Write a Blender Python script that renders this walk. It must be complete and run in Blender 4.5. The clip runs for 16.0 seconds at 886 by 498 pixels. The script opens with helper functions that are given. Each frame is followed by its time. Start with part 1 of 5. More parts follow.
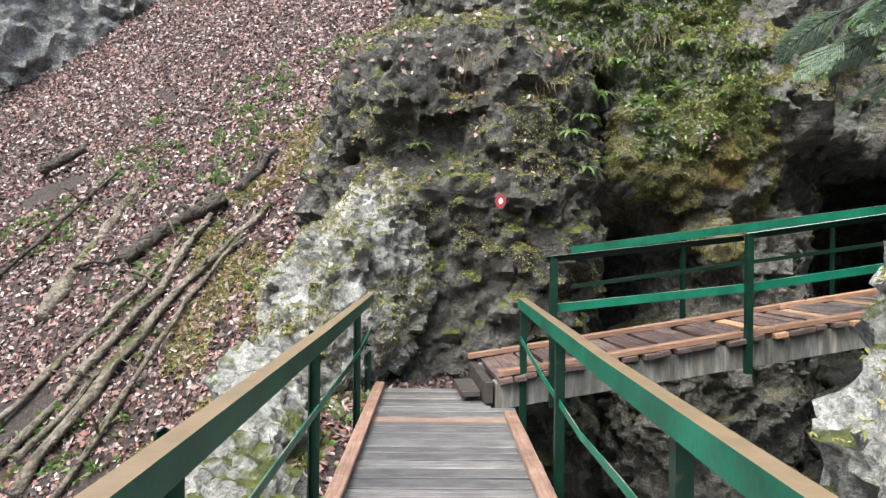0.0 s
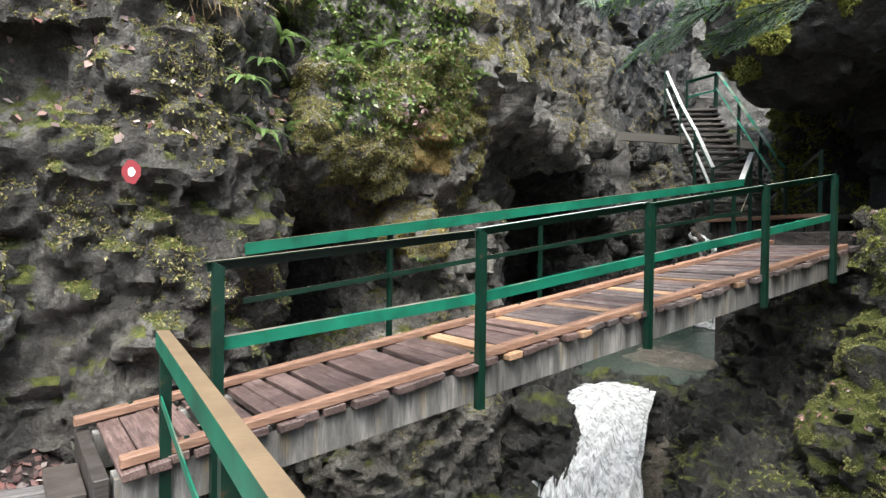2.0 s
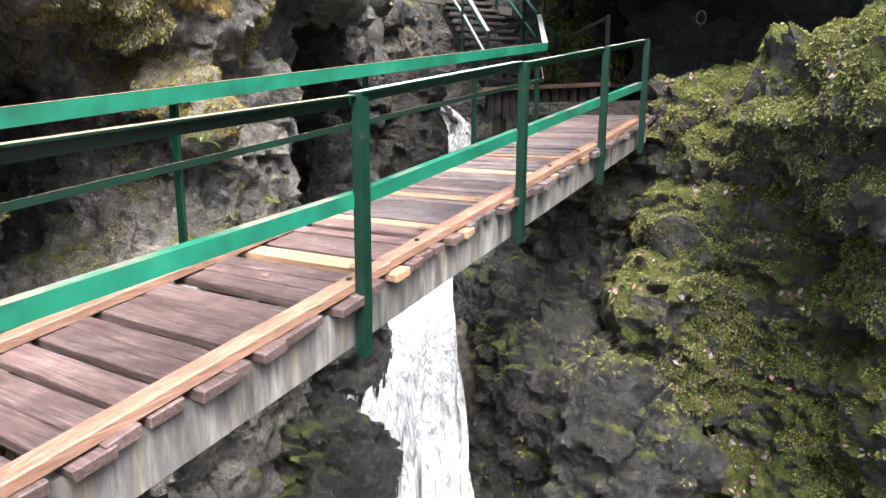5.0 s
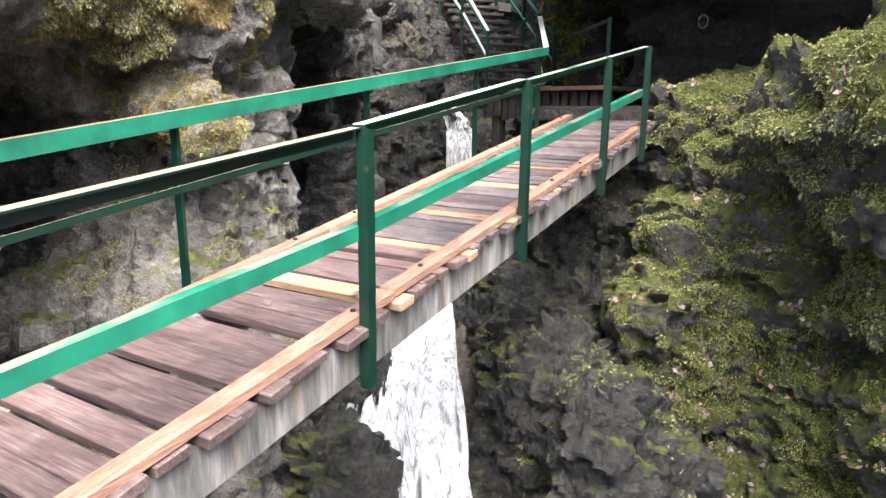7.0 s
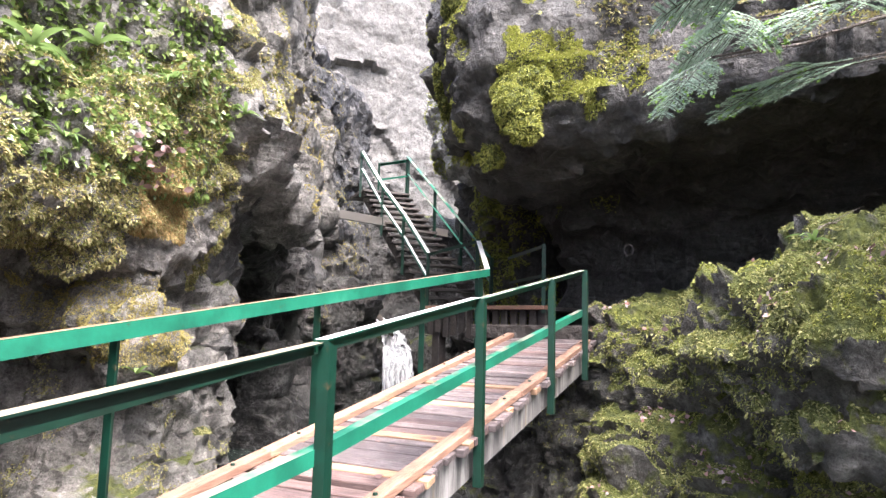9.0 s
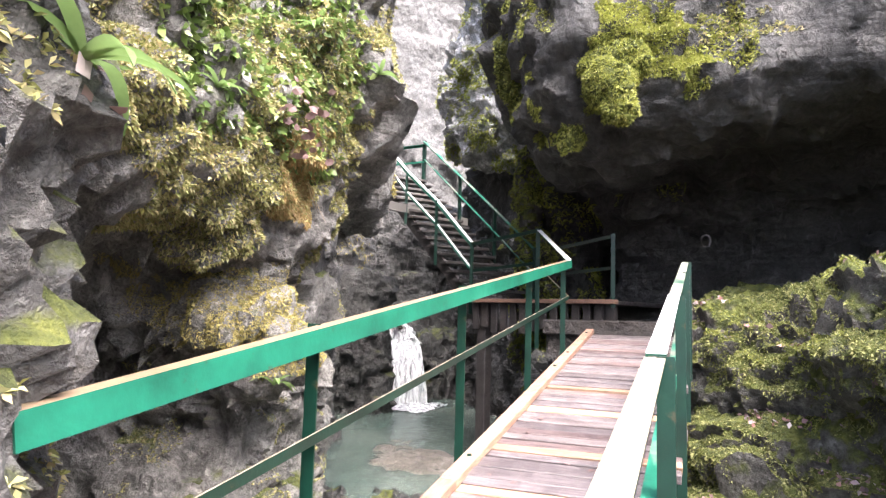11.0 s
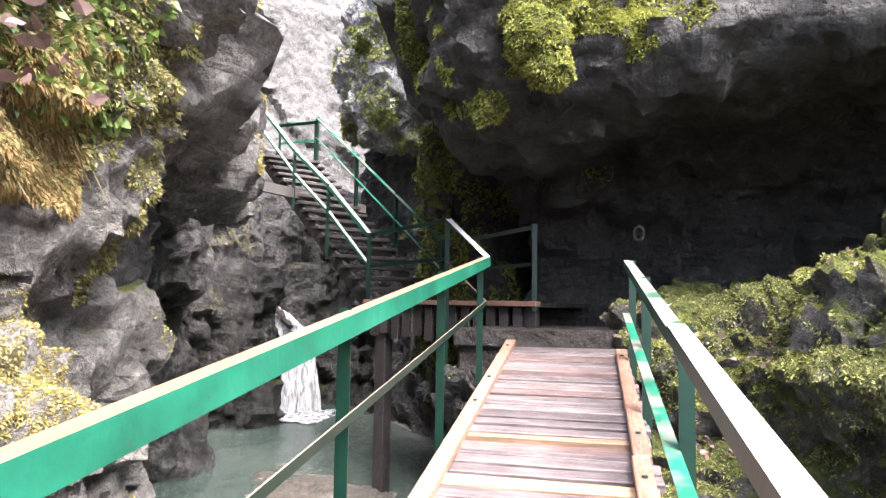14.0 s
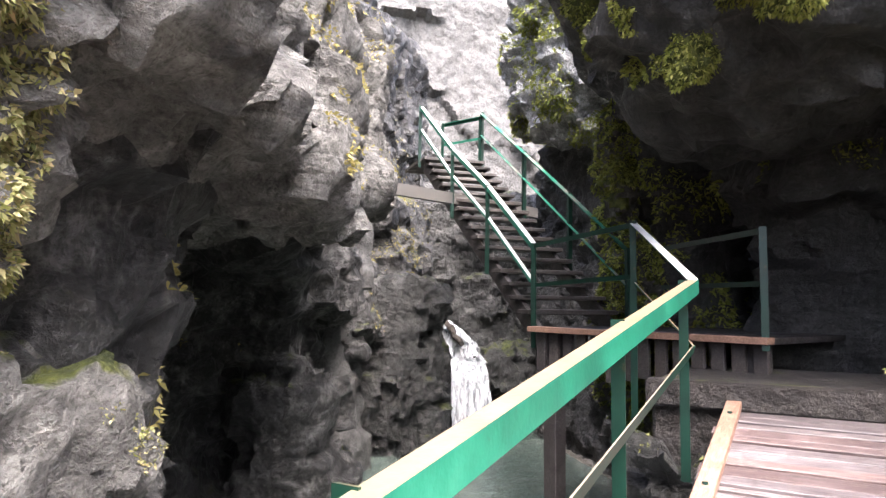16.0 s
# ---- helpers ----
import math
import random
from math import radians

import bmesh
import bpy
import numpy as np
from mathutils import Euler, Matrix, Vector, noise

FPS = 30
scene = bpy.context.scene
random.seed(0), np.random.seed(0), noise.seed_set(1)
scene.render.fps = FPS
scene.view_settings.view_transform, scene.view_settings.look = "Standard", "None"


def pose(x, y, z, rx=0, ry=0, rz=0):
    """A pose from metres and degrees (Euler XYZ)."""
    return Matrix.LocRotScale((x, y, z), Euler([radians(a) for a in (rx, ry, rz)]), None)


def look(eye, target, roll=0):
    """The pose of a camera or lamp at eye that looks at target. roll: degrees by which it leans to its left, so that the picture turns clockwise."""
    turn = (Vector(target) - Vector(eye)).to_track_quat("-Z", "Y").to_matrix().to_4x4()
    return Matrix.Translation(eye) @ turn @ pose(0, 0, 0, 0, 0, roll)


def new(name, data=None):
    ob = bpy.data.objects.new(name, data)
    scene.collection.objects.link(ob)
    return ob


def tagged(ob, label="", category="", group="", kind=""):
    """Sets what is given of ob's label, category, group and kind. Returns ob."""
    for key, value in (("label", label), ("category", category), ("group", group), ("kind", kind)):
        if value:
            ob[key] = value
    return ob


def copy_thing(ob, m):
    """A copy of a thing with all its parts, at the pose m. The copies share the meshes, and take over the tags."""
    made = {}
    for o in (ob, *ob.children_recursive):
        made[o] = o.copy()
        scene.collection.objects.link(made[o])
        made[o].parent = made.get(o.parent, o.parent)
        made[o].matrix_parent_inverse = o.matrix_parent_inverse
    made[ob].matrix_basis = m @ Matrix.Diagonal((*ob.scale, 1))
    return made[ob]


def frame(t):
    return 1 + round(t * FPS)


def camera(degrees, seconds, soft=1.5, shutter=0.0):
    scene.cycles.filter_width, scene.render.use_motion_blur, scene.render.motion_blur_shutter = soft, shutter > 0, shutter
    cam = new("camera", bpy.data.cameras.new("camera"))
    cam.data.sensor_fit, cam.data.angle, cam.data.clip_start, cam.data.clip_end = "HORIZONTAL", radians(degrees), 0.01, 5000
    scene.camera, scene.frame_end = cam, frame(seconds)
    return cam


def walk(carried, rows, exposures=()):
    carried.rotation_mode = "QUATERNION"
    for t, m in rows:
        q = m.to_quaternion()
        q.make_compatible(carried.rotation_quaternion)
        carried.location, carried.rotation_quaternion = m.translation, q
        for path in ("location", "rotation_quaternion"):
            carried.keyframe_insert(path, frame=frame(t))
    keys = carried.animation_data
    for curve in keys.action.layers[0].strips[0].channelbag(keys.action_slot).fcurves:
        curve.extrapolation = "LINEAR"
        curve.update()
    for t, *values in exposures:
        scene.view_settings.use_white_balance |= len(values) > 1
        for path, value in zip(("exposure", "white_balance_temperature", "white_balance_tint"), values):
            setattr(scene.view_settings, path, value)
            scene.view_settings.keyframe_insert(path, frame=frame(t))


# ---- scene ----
# ---------------------------------------------------------------- camera
EXPOSE, SKY, SUN = 2.25, 0.14, 2.9
cam = camera(68.5, 16.0, soft=1.3)
PATH = [
    (0, (0.579, 0.861, 1.455), (0.774, 2.852, 1.451), 0.6),
    (0.5, (0.643, 1.447, 1.474), (0.856, 3.436, 1.471), 0.7),
    (1, (0.808, 1.963, 1.474), (1.21, 3.922, 1.472), 0.2),
    (1.5, (1.028, 2.481, 1.499), (1.779, 4.335, 1.496), 0.5),
    (2, (1.155, 2.912, 1.516), (2.276, 4.568, 1.494), 0.8),
    (2.5, (1.299, 3.433, 1.524), (2.698, 4.863, 1.494), 0.6),
    (3, (1.35, 3.849, 1.526), (2.871, 5.147, 1.5), 0.2),
    (3.5, (1.448, 4.255, 1.518), (3.04, 5.465, 1.484), 0.1),
    (4, (1.499, 4.542, 1.545), (3.142, 5.678, 1.441), 0.1),
    (4.5, (1.515, 4.664, 1.49), (3.197, 5.685, 1.133), -0.3),
    (6.8, (1.581, 4.777, 1.701), (3.264, 5.766, 1.267), 1.2),
    (7, (1.568, 4.789, 1.715), (3.248, 5.784, 1.282), 0.6),
    (7.5, (1.551, 4.79, 1.725), (3.286, 5.717, 1.363), 0.8),
    (8, (1.55, 4.81, 1.77), (3.353, 5.663, 1.626), 1.1),
    (8.5, (1.535, 4.82, 1.792), (3.341, 5.652, 2.008), 1.2),
    (9, (1.572, 4.978, 1.707), (3.373, 5.817, 1.934), 1.5),
    (9.5, (1.583, 5.396, 1.713), (3.38, 6.241, 1.945), 1.8),
    (10, (1.698, 5.804, 1.724), (3.491, 6.665, 1.933), 2.0),
    (10.7, (1.68, 6.35, 1.73), (3.51, 7.122, 1.933), 1.8),
    (11.3, (1.72, 6.8, 1.735), (3.58, 7.495, 1.932), 1.6),
    (11.9, (1.93, 6.99, 1.745), (3.82, 7.61, 1.937), 1.5),
    (12.5, (2.227, 7.003, 1.756), (4.145, 7.546, 1.942), 1.3),
    (13, (2.423, 7.043, 1.853), (4.344, 7.571, 2.044), 1.7),
    (13.5, (2.741, 7.059, 1.886), (4.672, 7.554, 2.07), 1.1),
    (14, (3.219, 7.059, 1.962), (5.163, 7.503, 2.131), 0.9),
    (14.5, (3.751, 7.164, 2.075), (5.702, 7.579, 2.239), 1.5),
    (15, (4.199, 7.232, 2.151), (6.134, 7.713, 2.315), 1.4),
    (15.5, (4.618, 7.321, 2.171), (6.472, 8.052, 2.344), 1.2),
    (16, (4.994, 7.396, 2.257), (6.732, 8.373, 2.424), 0.8),
]
walk(cam, [(t, look(eye, target, roll)) for t, eye, target, roll in PATH], exposures=[(t, EXPOSE + e, 6300, tint) for t, e, tint in ((0.0, -0.95, 4), (1.0, -1.08, 4), (1.5, -1.12, 4), (2.2, -0.5, 8), (3.0, -0.05, 13), (7.0, 0.15, 14), (9.0, 0.52, 18), (12.5, 0.62, 18), (16.0, 0.7, 18))])

# ---------------------------------------------------------------- light
world = bpy.data.worlds.new("sky_world")
scene.world = world
world.use_nodes = True
wn = world.node_tree
sky = wn.nodes.new("ShaderNodeTexSky")
sky.sky_type = "NISHITA"
sky.sun_disc = False
sky.sun_elevation, sky.sun_rotation = radians(58), radians(222)
sky.air_density, sky.dust_density, sky.ozone_density = 1.0, 5.0, 1.0
bgn = wn.nodes["Background"]
bgn.inputs["Strength"].default_value = SKY
wn.links.new(sky.outputs[0], bgn.inputs[0])
sun = new("sun", bpy.data.lights.new("sun", "SUN"))
sun.data.energy, sun.data.angle, sun.data.color = SUN, radians(50), (1.0, 0.97, 0.93)
sun.matrix_world = look((0, 0, 30), (30 * math.tan(radians(32)) * math.sin(radians(42)), 30 * math.tan(radians(32)) * math.cos(radians(42)), 0))

# ---------------------------------------------------------------- noise and solid helpers
def hash3(ix, iy, iz, seed):
    h = (ix.astype(np.int64) * 374761393 + iy.astype(np.int64) * 668265263 + iz.astype(np.int64) * 2147483647 + seed * 974711) & 0x7FFFFFFF
    h = ((h ^ (h >> 13)) * 1274126177) & 0x7FFFFFFF
    h = ((h ^ (h >> 15)) * 461845907) & 0x7FFFFFFF
    return ((h ^ (h >> 16)) & 0xFFFFF).astype(np.float32) / 0xFFFFF


def vnoise(x, y, z, seed=0):
    """Smooth value noise, -1 to 1."""
    fx, fy, fz = np.floor(x), np.floor(y), np.floor(z)
    u, v, w = x - fx, y - fy, z - fz
    ix, iy, iz = fx.astype(np.int32), fy.astype(np.int32), fz.astype(np.int32)
    u, v, w = [a * a * (3 - 2 * a) for a in (u, v, w)]
    out = 0
    for a in (0, 1):
        for b in (0, 1):
            for c in (0, 1):
                out = out + hash3(ix + a, iy + b, iz + c, seed) * (u if a else 1 - u) * (v if b else 1 - v) * (w if c else 1 - w)
    return out * 2 - 1


def fbm(x, y, z, scale, octaves=4, seed=0, ridged=False):
    total, amp = 0, 1.0
    for o in range(octaves):
        n = vnoise(x / scale + 17.3 * o, y / scale - 9.1 * o, z / scale + 4.7 * o, seed + o)
        total = total + amp * ((1 - 2 * np.abs(n)) if ridged else n)
        amp *= 0.5
        scale *= 0.47
    return total


def facets(x, y, z, scale, seed=0, tilt=1.1):
    """Broken planes: every cell has its own height and slope, with sharp steps between."""
    x, y, z = x / scale, y / scale, z / scale
    ix, iy, iz = [np.floor(a).astype(np.int32) for a in (x, y, z)]
    best = np.full(x.shape, 9.0, np.float32)
    val = np.zeros(x.shape, np.float32)
    for a in (-1, 0, 1):
        for b in (-1, 0, 1):
            for c in (-1, 0, 1):
                jx, jy, jz = ix + a, iy + b, iz + c
                dx, dy, dz = x - jx - hash3(jx, jy, jz, seed), y - jy - hash3(jx, jy, jz, seed + 1), z - jz - hash3(jx, jy, jz, seed + 2)
                d = dx * dx + dy * dy + dz * dz
                m = d < best
                best = np.where(m, d, best)
                h = hash3(jx, jy, jz, seed + 3) - 0.5 + tilt * (dx * (hash3(jx, jy, jz, seed + 4) - 0.5) + dy * (hash3(jx, jy, jz, seed + 5) - 0.5) + dz * (hash3(jx, jy, jz, seed + 6) - 0.5))
                val = np.where(m, h, val)
    return val


def smin(a, b, k=0.3):
    h = np.clip(0.5 + 0.5 * (b - a) / k, 0, 1)
    return b + (a - b) * h - k * h * (1 - h)


def smax(a, b, k=0.3):
    return -smin(-a, -b, k)


def ell(P, c, r, turn=0.0):
    x, y, z = P[0] - c[0], P[1] - c[1], P[2] - c[2]
    if turn:
        s, k = math.sin(radians(turn)), math.cos(radians(turn))
        x, y = x * k + y * s, -x * s + y * k
    q = np.sqrt((x / r[0]) ** 2 + (y / r[1]) ** 2 + (z / r[2]) ** 2)
    return (q - 1) * min(r)


def blk(P, c, h, turn=0.0, lean=(0.0, 0.0), rnd=0.3):
    """Rounded block: centre, half sizes, turn about z, lean: shift of x and y with height."""
    x, y, z = P[0] - c[0], P[1] - c[1], P[2] - c[2]
    x, y = x - lean[0] * z, y - lean[1] * z
    if turn:
        s, k = math.sin(radians(turn)), math.cos(radians(turn))
        x, y = x * k + y * s, -x * s + y * k
    qx, qy, qz = np.abs(x) - h[0] + rnd, np.abs(y) - h[1] + rnd, np.abs(z) - h[2] + rnd
    return np.sqrt(np.maximum(qx, 0) ** 2 + np.maximum(qy, 0) ** 2 + np.maximum(qz, 0) ** 2) + np.minimum(np.maximum(qx, np.maximum(qy, qz)), 0) - rnd


def mesh_from(name, verts, faces):
    verts, faces = np.asarray(verts, np.float32), np.asarray(faces, np.int32)
    me = bpy.data.meshes.new(name)
    n = faces.shape[1]
    me.vertices.add(len(verts))
    me.vertices.foreach_set("co", verts.ravel())
    me.loops.add(faces.size)
    me.loops.foreach_set("vertex_index", faces.ravel())
    me.polygons.add(len(faces))
    me.polygons.foreach_set("loop_start", np.arange(0, faces.size, n, dtype=np.int32))
    me.polygons.foreach_set("loop_total", np.full(len(faces), n, np.int32))
    me.update(calc_edges=True)
    return me


def solid(name, fn, lo, hi, step, rough=0.1, grain=0.35, seed=0, strata=0.0, smooth=True, crag=1.0):
    """Mesh of the surface fn = 0 inside a box, broken up like weathered limestone."""
    ax = [np.arange(lo[i], hi[i] + step, step, dtype=np.float32) for i in range(3)]
    P = np.meshgrid(*ax, indexing="ij")
    v = fn(P).astype(np.float32)
    v = v + rough * 1.0 * fbm(P[0], P[1], P[2], grain * 3.2, 2, seed + 50)
    for i in range(3):
        s0, s1 = [slice(None)] * 3, [slice(None)] * 3
        s0[i], s1[i] = 0, -1
        v[tuple(s0)], v[tuple(s1)] = np.maximum(v[tuple(s0)], 0.02), np.maximum(v[tuple(s1)], 0.02)
    ins = v < 0
    corner = [(a, b, c) for a in (0, 1) for b in (0, 1) for c in (0, 1)]
    cut = lambda arr, o: arr[o[0]:arr.shape[0] - 1 + o[0], o[1]:arr.shape[1] - 1 + o[1], o[2]:arr.shape[2] - 1 + o[2]]
    count = sum(cut(ins, o).astype(np.int8) for o in corner)
    idx = np.argwhere((count > 0) & (count < 8))
    ids = np.full(count.shape, -1, np.int32)
    ids[idx[:, 0], idx[:, 1], idx[:, 2]] = np.arange(len(idx))
    pos, num = np.zeros((len(idx), 3), np.float32), np.zeros(len(idx), np.float32)
    for a in corner:
        for d in range(3):
            if a[d]:
                continue
            b = tuple(a[i] + (i == d) for i in range(3))
            va = v[idx[:, 0] + a[0], idx[:, 1] + a[1], idx[:, 2] + a[2]]
            vb = v[idx[:, 0] + b[0], idx[:, 1] + b[1], idx[:, 2] + b[2]]
            m = (va < 0) != (vb < 0)
            t = np.where(m, va / np.where(m, va - vb, 1), 0)
            p = np.tile(np.array(a, np.float32), (len(idx), 1))
            p[:, d] = t
            pos[m] += p[m]
            num[m] += 1
    verts = (idx + pos / num[:, None]) * step + np.array(lo, np.float32)
    faces = []
    for d in range(3):
        e, f = [i for i in range(3) if i != d]
        s0, s1 = [slice(1, -1)] * 3, [slice(1, -1)] * 3
        s0[d], s1[d] = slice(0, -1), slice(1, None)
        i0, i1 = ins[tuple(s0)], ins[tuple(s1)]
        for flip in (False, True):
            g = np.argwhere(i0 & ~i1 if not flip else ~i0 & i1)
            g = g + 1
            g[:, d] -= 1
            q = []
            for oe, of in ((-1, -1), (0, -1), (0, 0), (-1, 0)):
                h = g.copy()
                h[:, e] += oe
                h[:, f] += of
                q.append(ids[h[:, 0], h[:, 1], h[:, 2]])
            q = np.stack(q, 1)
            if flip != (d == 1):
                q = q[:, ::-1]
            faces.append(q)
    faces = np.concatenate(faces)
    me = mesh_from(name, verts, faces)
    nor = np.zeros(len(verts) * 3, np.float32)
    me.vertices.foreach_get("normal", nor)
    nor = nor.reshape(-1, 3)
    x, y, z = verts.T
    wx, wy, wz = [fbm(x, y, z, grain, 3, seed + 90 + i) * grain * 0.3 for i in range(3)]
    px, py, pz = x + wx, y + wy, z + wz
    disp = rough * (1.3 * facets(px, py, pz * 1.4, grain * 1.5, seed + 3) + crag * 0.62 * facets(px, py, pz * 1.5, grain * 0.6, seed + 13) + crag * 0.28 * facets(px, py, pz, grain * 0.26, seed + 23))
    disp += rough * 0.3 * fbm(x, y, z, grain * 0.5, 4, seed + 20, True)
    if strata:
        disp += strata * vnoise(x * 0.35, y * 0.35, (z + 0.15 * x) * 5.0, seed + 31)
    verts = verts + nor * disp[:, None]
    me.vertices.foreach_set("co", verts.astype(np.float32).ravel())
    me.update()
    if smooth:
        me.polygons.foreach_set("use_smooth", np.ones(len(faces), bool))
        me.set_sharp_from_angle(angle=radians(44))
    return me


# ---------------------------------------------------------------- materials
class Mat:
    def __init__(self, name, rough=0.8, metal=0.0):
        self.m = bpy.data.materials.new(name)
        self.m.use_nodes = True
        self.t = self.m.node_tree
        self.b = self.t.nodes["Principled BSDF"]
        self.b.inputs["Roughness"].default_value = rough
        self.b.inputs["Metallic"].default_value = metal
        self.co = self.t.nodes.new("ShaderNodeTexCoord").outputs["Object"]

    def n(self, kind, **kw):
        nd = self.t.nodes.new(kind)
        for k, val in kw.items():
            nd.inputs[k].default_value = val
        return nd

    def link(self, a, b):
        self.t.links.new(a, b)

    def noise(self, scale, detail=5, rough=0.6, stretch=None, dist=0.0):
        nd = self.n("ShaderNodeTexNoise", Scale=scale, Detail=detail, Roughness=rough, Distortion=dist)
        src = self.co
        if stretch:
            mp = self.n("ShaderNodeMapping", Scale=stretch)
            self.link(src, mp.inputs[0])
            src = mp.outputs[0]
        self.link(src, nd.inputs["Vector"])
        return nd.outputs["Fac"]

    def ramp(self, fac, stops):
        nd = self.n("ShaderNodeValToRGB")
        els = nd.color_ramp.elements
        while len(els) < len(stops):
            els.new(0.5)
        for el, (p, c) in zip(els, stops):
            el.position = p
            el.color = (*c, 1) if len(c) == 3 else c
        self.link(fac, nd.inputs[0])
        return nd.outputs[0]

    def mix(self, fac, a, b, blend="MIX"):
        nd = self.n("ShaderNodeMix")
        nd.data_type, nd.blend_type = "RGBA", blend
        for val, i in ((fac, 0), (a, 6), (b, 7)):
            if hasattr(val, "links"):
                self.link(val, nd.inputs[i])
            elif i == 0:
                nd.inputs[i].default_value = val
            else:
                nd.inputs[i].default_value = (*val, 1)
        return nd.outputs[2]

    def math(self, op, a, b=0.0, clamp=False):
        nd = self.n("ShaderNodeMath")
        nd.operation, nd.use_clamp = op, clamp
        for i, val in enumerate((a, b)):
            if hasattr(val, "links"):
                self.link(val, nd.inputs[i])
            else:
                nd.inputs[i].default_value = val
        return nd.outputs[0]

    def up(self):
        g = self.n("ShaderNodeNewGeometry")
        sp = self.n("ShaderNodeSeparateXYZ")
        self.link(g.outputs["Normal"], sp.inputs[0])
        return sp.outputs[2]

    def rand(self):
        return self.n("ShaderNodeObjectInfo").outputs["Random"]

    def island(self):
        return self.n("ShaderNodeNewGeometry").outputs["Random Per Island"]

    def bump(self, height, strength=0.5, distance=0.03):
        nd = self.n("ShaderNodeBump", Strength=strength, Distance=distance)
        self.link(height, nd.inputs["Height"])
        self.link(nd.outputs[0], self.b.inputs["Normal"])

    def base(self, col):
        if hasattr(col, "links"):
            self.link(col, self.b.inputs["Base Color"])
        else:
            self.b.inputs["Base Color"].default_value = (*col, 1)
        return self


def rock_mat(name, dark, mid, light, moss=0.5, mosscol=((0.02, 0.027, 0.006), (0.075, 0.09, 0.016), (0.17, 0.18, 0.035)), wet=0.75, fine=1.0, bedding=0.0):
    """Weathered limestone: grey with pale scars, dark cracks and moss on what faces the sky."""
    k = Mat(name, wet)
    big, med, small = k.noise(0.55, 4), k.noise(3.2, 8, 0.68), k.noise(19 * fine, 6, 0.7)
    col = k.ramp(med, [(0.3, dark), (0.5, mid), (0.68, light)])
    col = k.mix(k.ramp(big, [(0.35, (0, 0, 0)), (0.65, (0.8, 0.8, 0.8))]), col, k.ramp(small, [(0.3, dark), (0.55, mid), (0.72, light)]))
    vor = k.n("ShaderNodeTexVoronoi", Scale=5.5)
    vor.feature = "DISTANCE_TO_EDGE"
    warp = k.n("ShaderNodeMix")
    warp.data_type = "VECTOR"
    warp.inputs[0].default_value = 0.18
    nz = k.n("ShaderNodeTexNoise", Scale=4.0, Detail=4.0)
    k.link(k.co, nz.inputs["Vector"])
    k.link(k.co, warp.inputs[4])
    k.link(nz.outputs["Color"], warp.inputs[5])
    k.link(warp.outputs[1], vor.inputs["Vector"])
    crack = k.ramp(vor.outputs["Distance"], [(0.0, (0.35, 0.34, 0.32)), (0.07, (1, 1, 1))])
    col = k.mix(0.3, col, crack, "MULTIPLY")
    # scalloped, chipped relief
    chip = k.n("ShaderNodeTexVoronoi", Scale=8.5 * fine)
    nz2 = k.n("ShaderNodeTexNoise", Scale=7.0, Detail=5.0)
    k.link(k.co, nz2.inputs["Vector"])
    warp2 = k.n("ShaderNodeMix")
    warp2.data_type = "VECTOR"
    warp2.inputs[0].default_value = 0.14
    k.link(k.co, warp2.inputs[4])
    k.link(nz2.outputs["Color"], warp2.inputs[5])
    k.link(warp2.outputs[1], chip.inputs["Vector"])
    fleck = k.ramp(k.noise(46 * fine, 5, 0.75), [(0.36, (0.45, 0.44, 0.42)), (0.5, (1, 1, 1)), (0.64, (1.0, 1.0, 1.0)), (0.72, (1.7, 1.68, 1.62))])
    col = k.mix(0.85, col, fleck, "MULTIPLY")
    if bedding:
        line = k.noise(1.0, 6, 0.62, (0.7, 0.7, 11.0), 0.5)
        col = k.mix(bedding, col, k.ramp(line, [(0.36, (0.3, 0.29, 0.28)), (0.43, (1, 1, 1)), (0.6, (1, 1, 1)), (0.66, (0.55, 0.54, 0.52)), (0.7, (1.1, 1.1, 1.1))]), "MULTIPLY")
    if moss > 0:
        patch = k.noise(1.3, 7, 0.7)
        lift = k.math("MULTIPLY", k.up(), 0.38)
        amount = k.math("ADD", k.math("ADD", patch, lift), moss - 0.95)
        fac = k.ramp(amount, [(0.1, (0, 0, 0)), (0.2, (1, 1, 1))])
        green = k.ramp(k.noise(8, 6, 0.7), [(0.28, mosscol[0]), (0.5, mosscol[1]), (0.72, mosscol[2])])
        col = k.mix(fac, col, green)
        k.link(k.math("ADD", k.math("MULTIPLY", fac, 0.2), wet, True), k.b.inputs["Roughness"])
    # dark specks: stains in pits, and small-scale shadow put into the colour
    pit_shade = k.ramp(k.noise(15 * fine, 8, 0.72), [(0.3, (0.25, 0.24, 0.23)), (0.42, (1, 1, 1)), (0.75, (1.15, 1.15, 1.13))])
    col = k.mix(0.8, col, pit_shade, "MULTIPLY")
    hgt = k.math("ADD", k.math("MULTIPLY", med, 1.0), k.math("MULTIPLY", small, 0.5))
    hgt = k.math("ADD", hgt, k.math("MULTIPLY", k.noise(60, 4, 0.7), 0.25))
    hgt = k.math("ADD", hgt, k.math("MULTIPLY", chip.outputs["Distance"], -0.75))
    if bedding:
        hgt = k.math("ADD", hgt, k.math("MULTIPLY", line, 0.9 * bedding))
    k.bump(hgt, 1.0, 0.11)
    return k.base(col).m


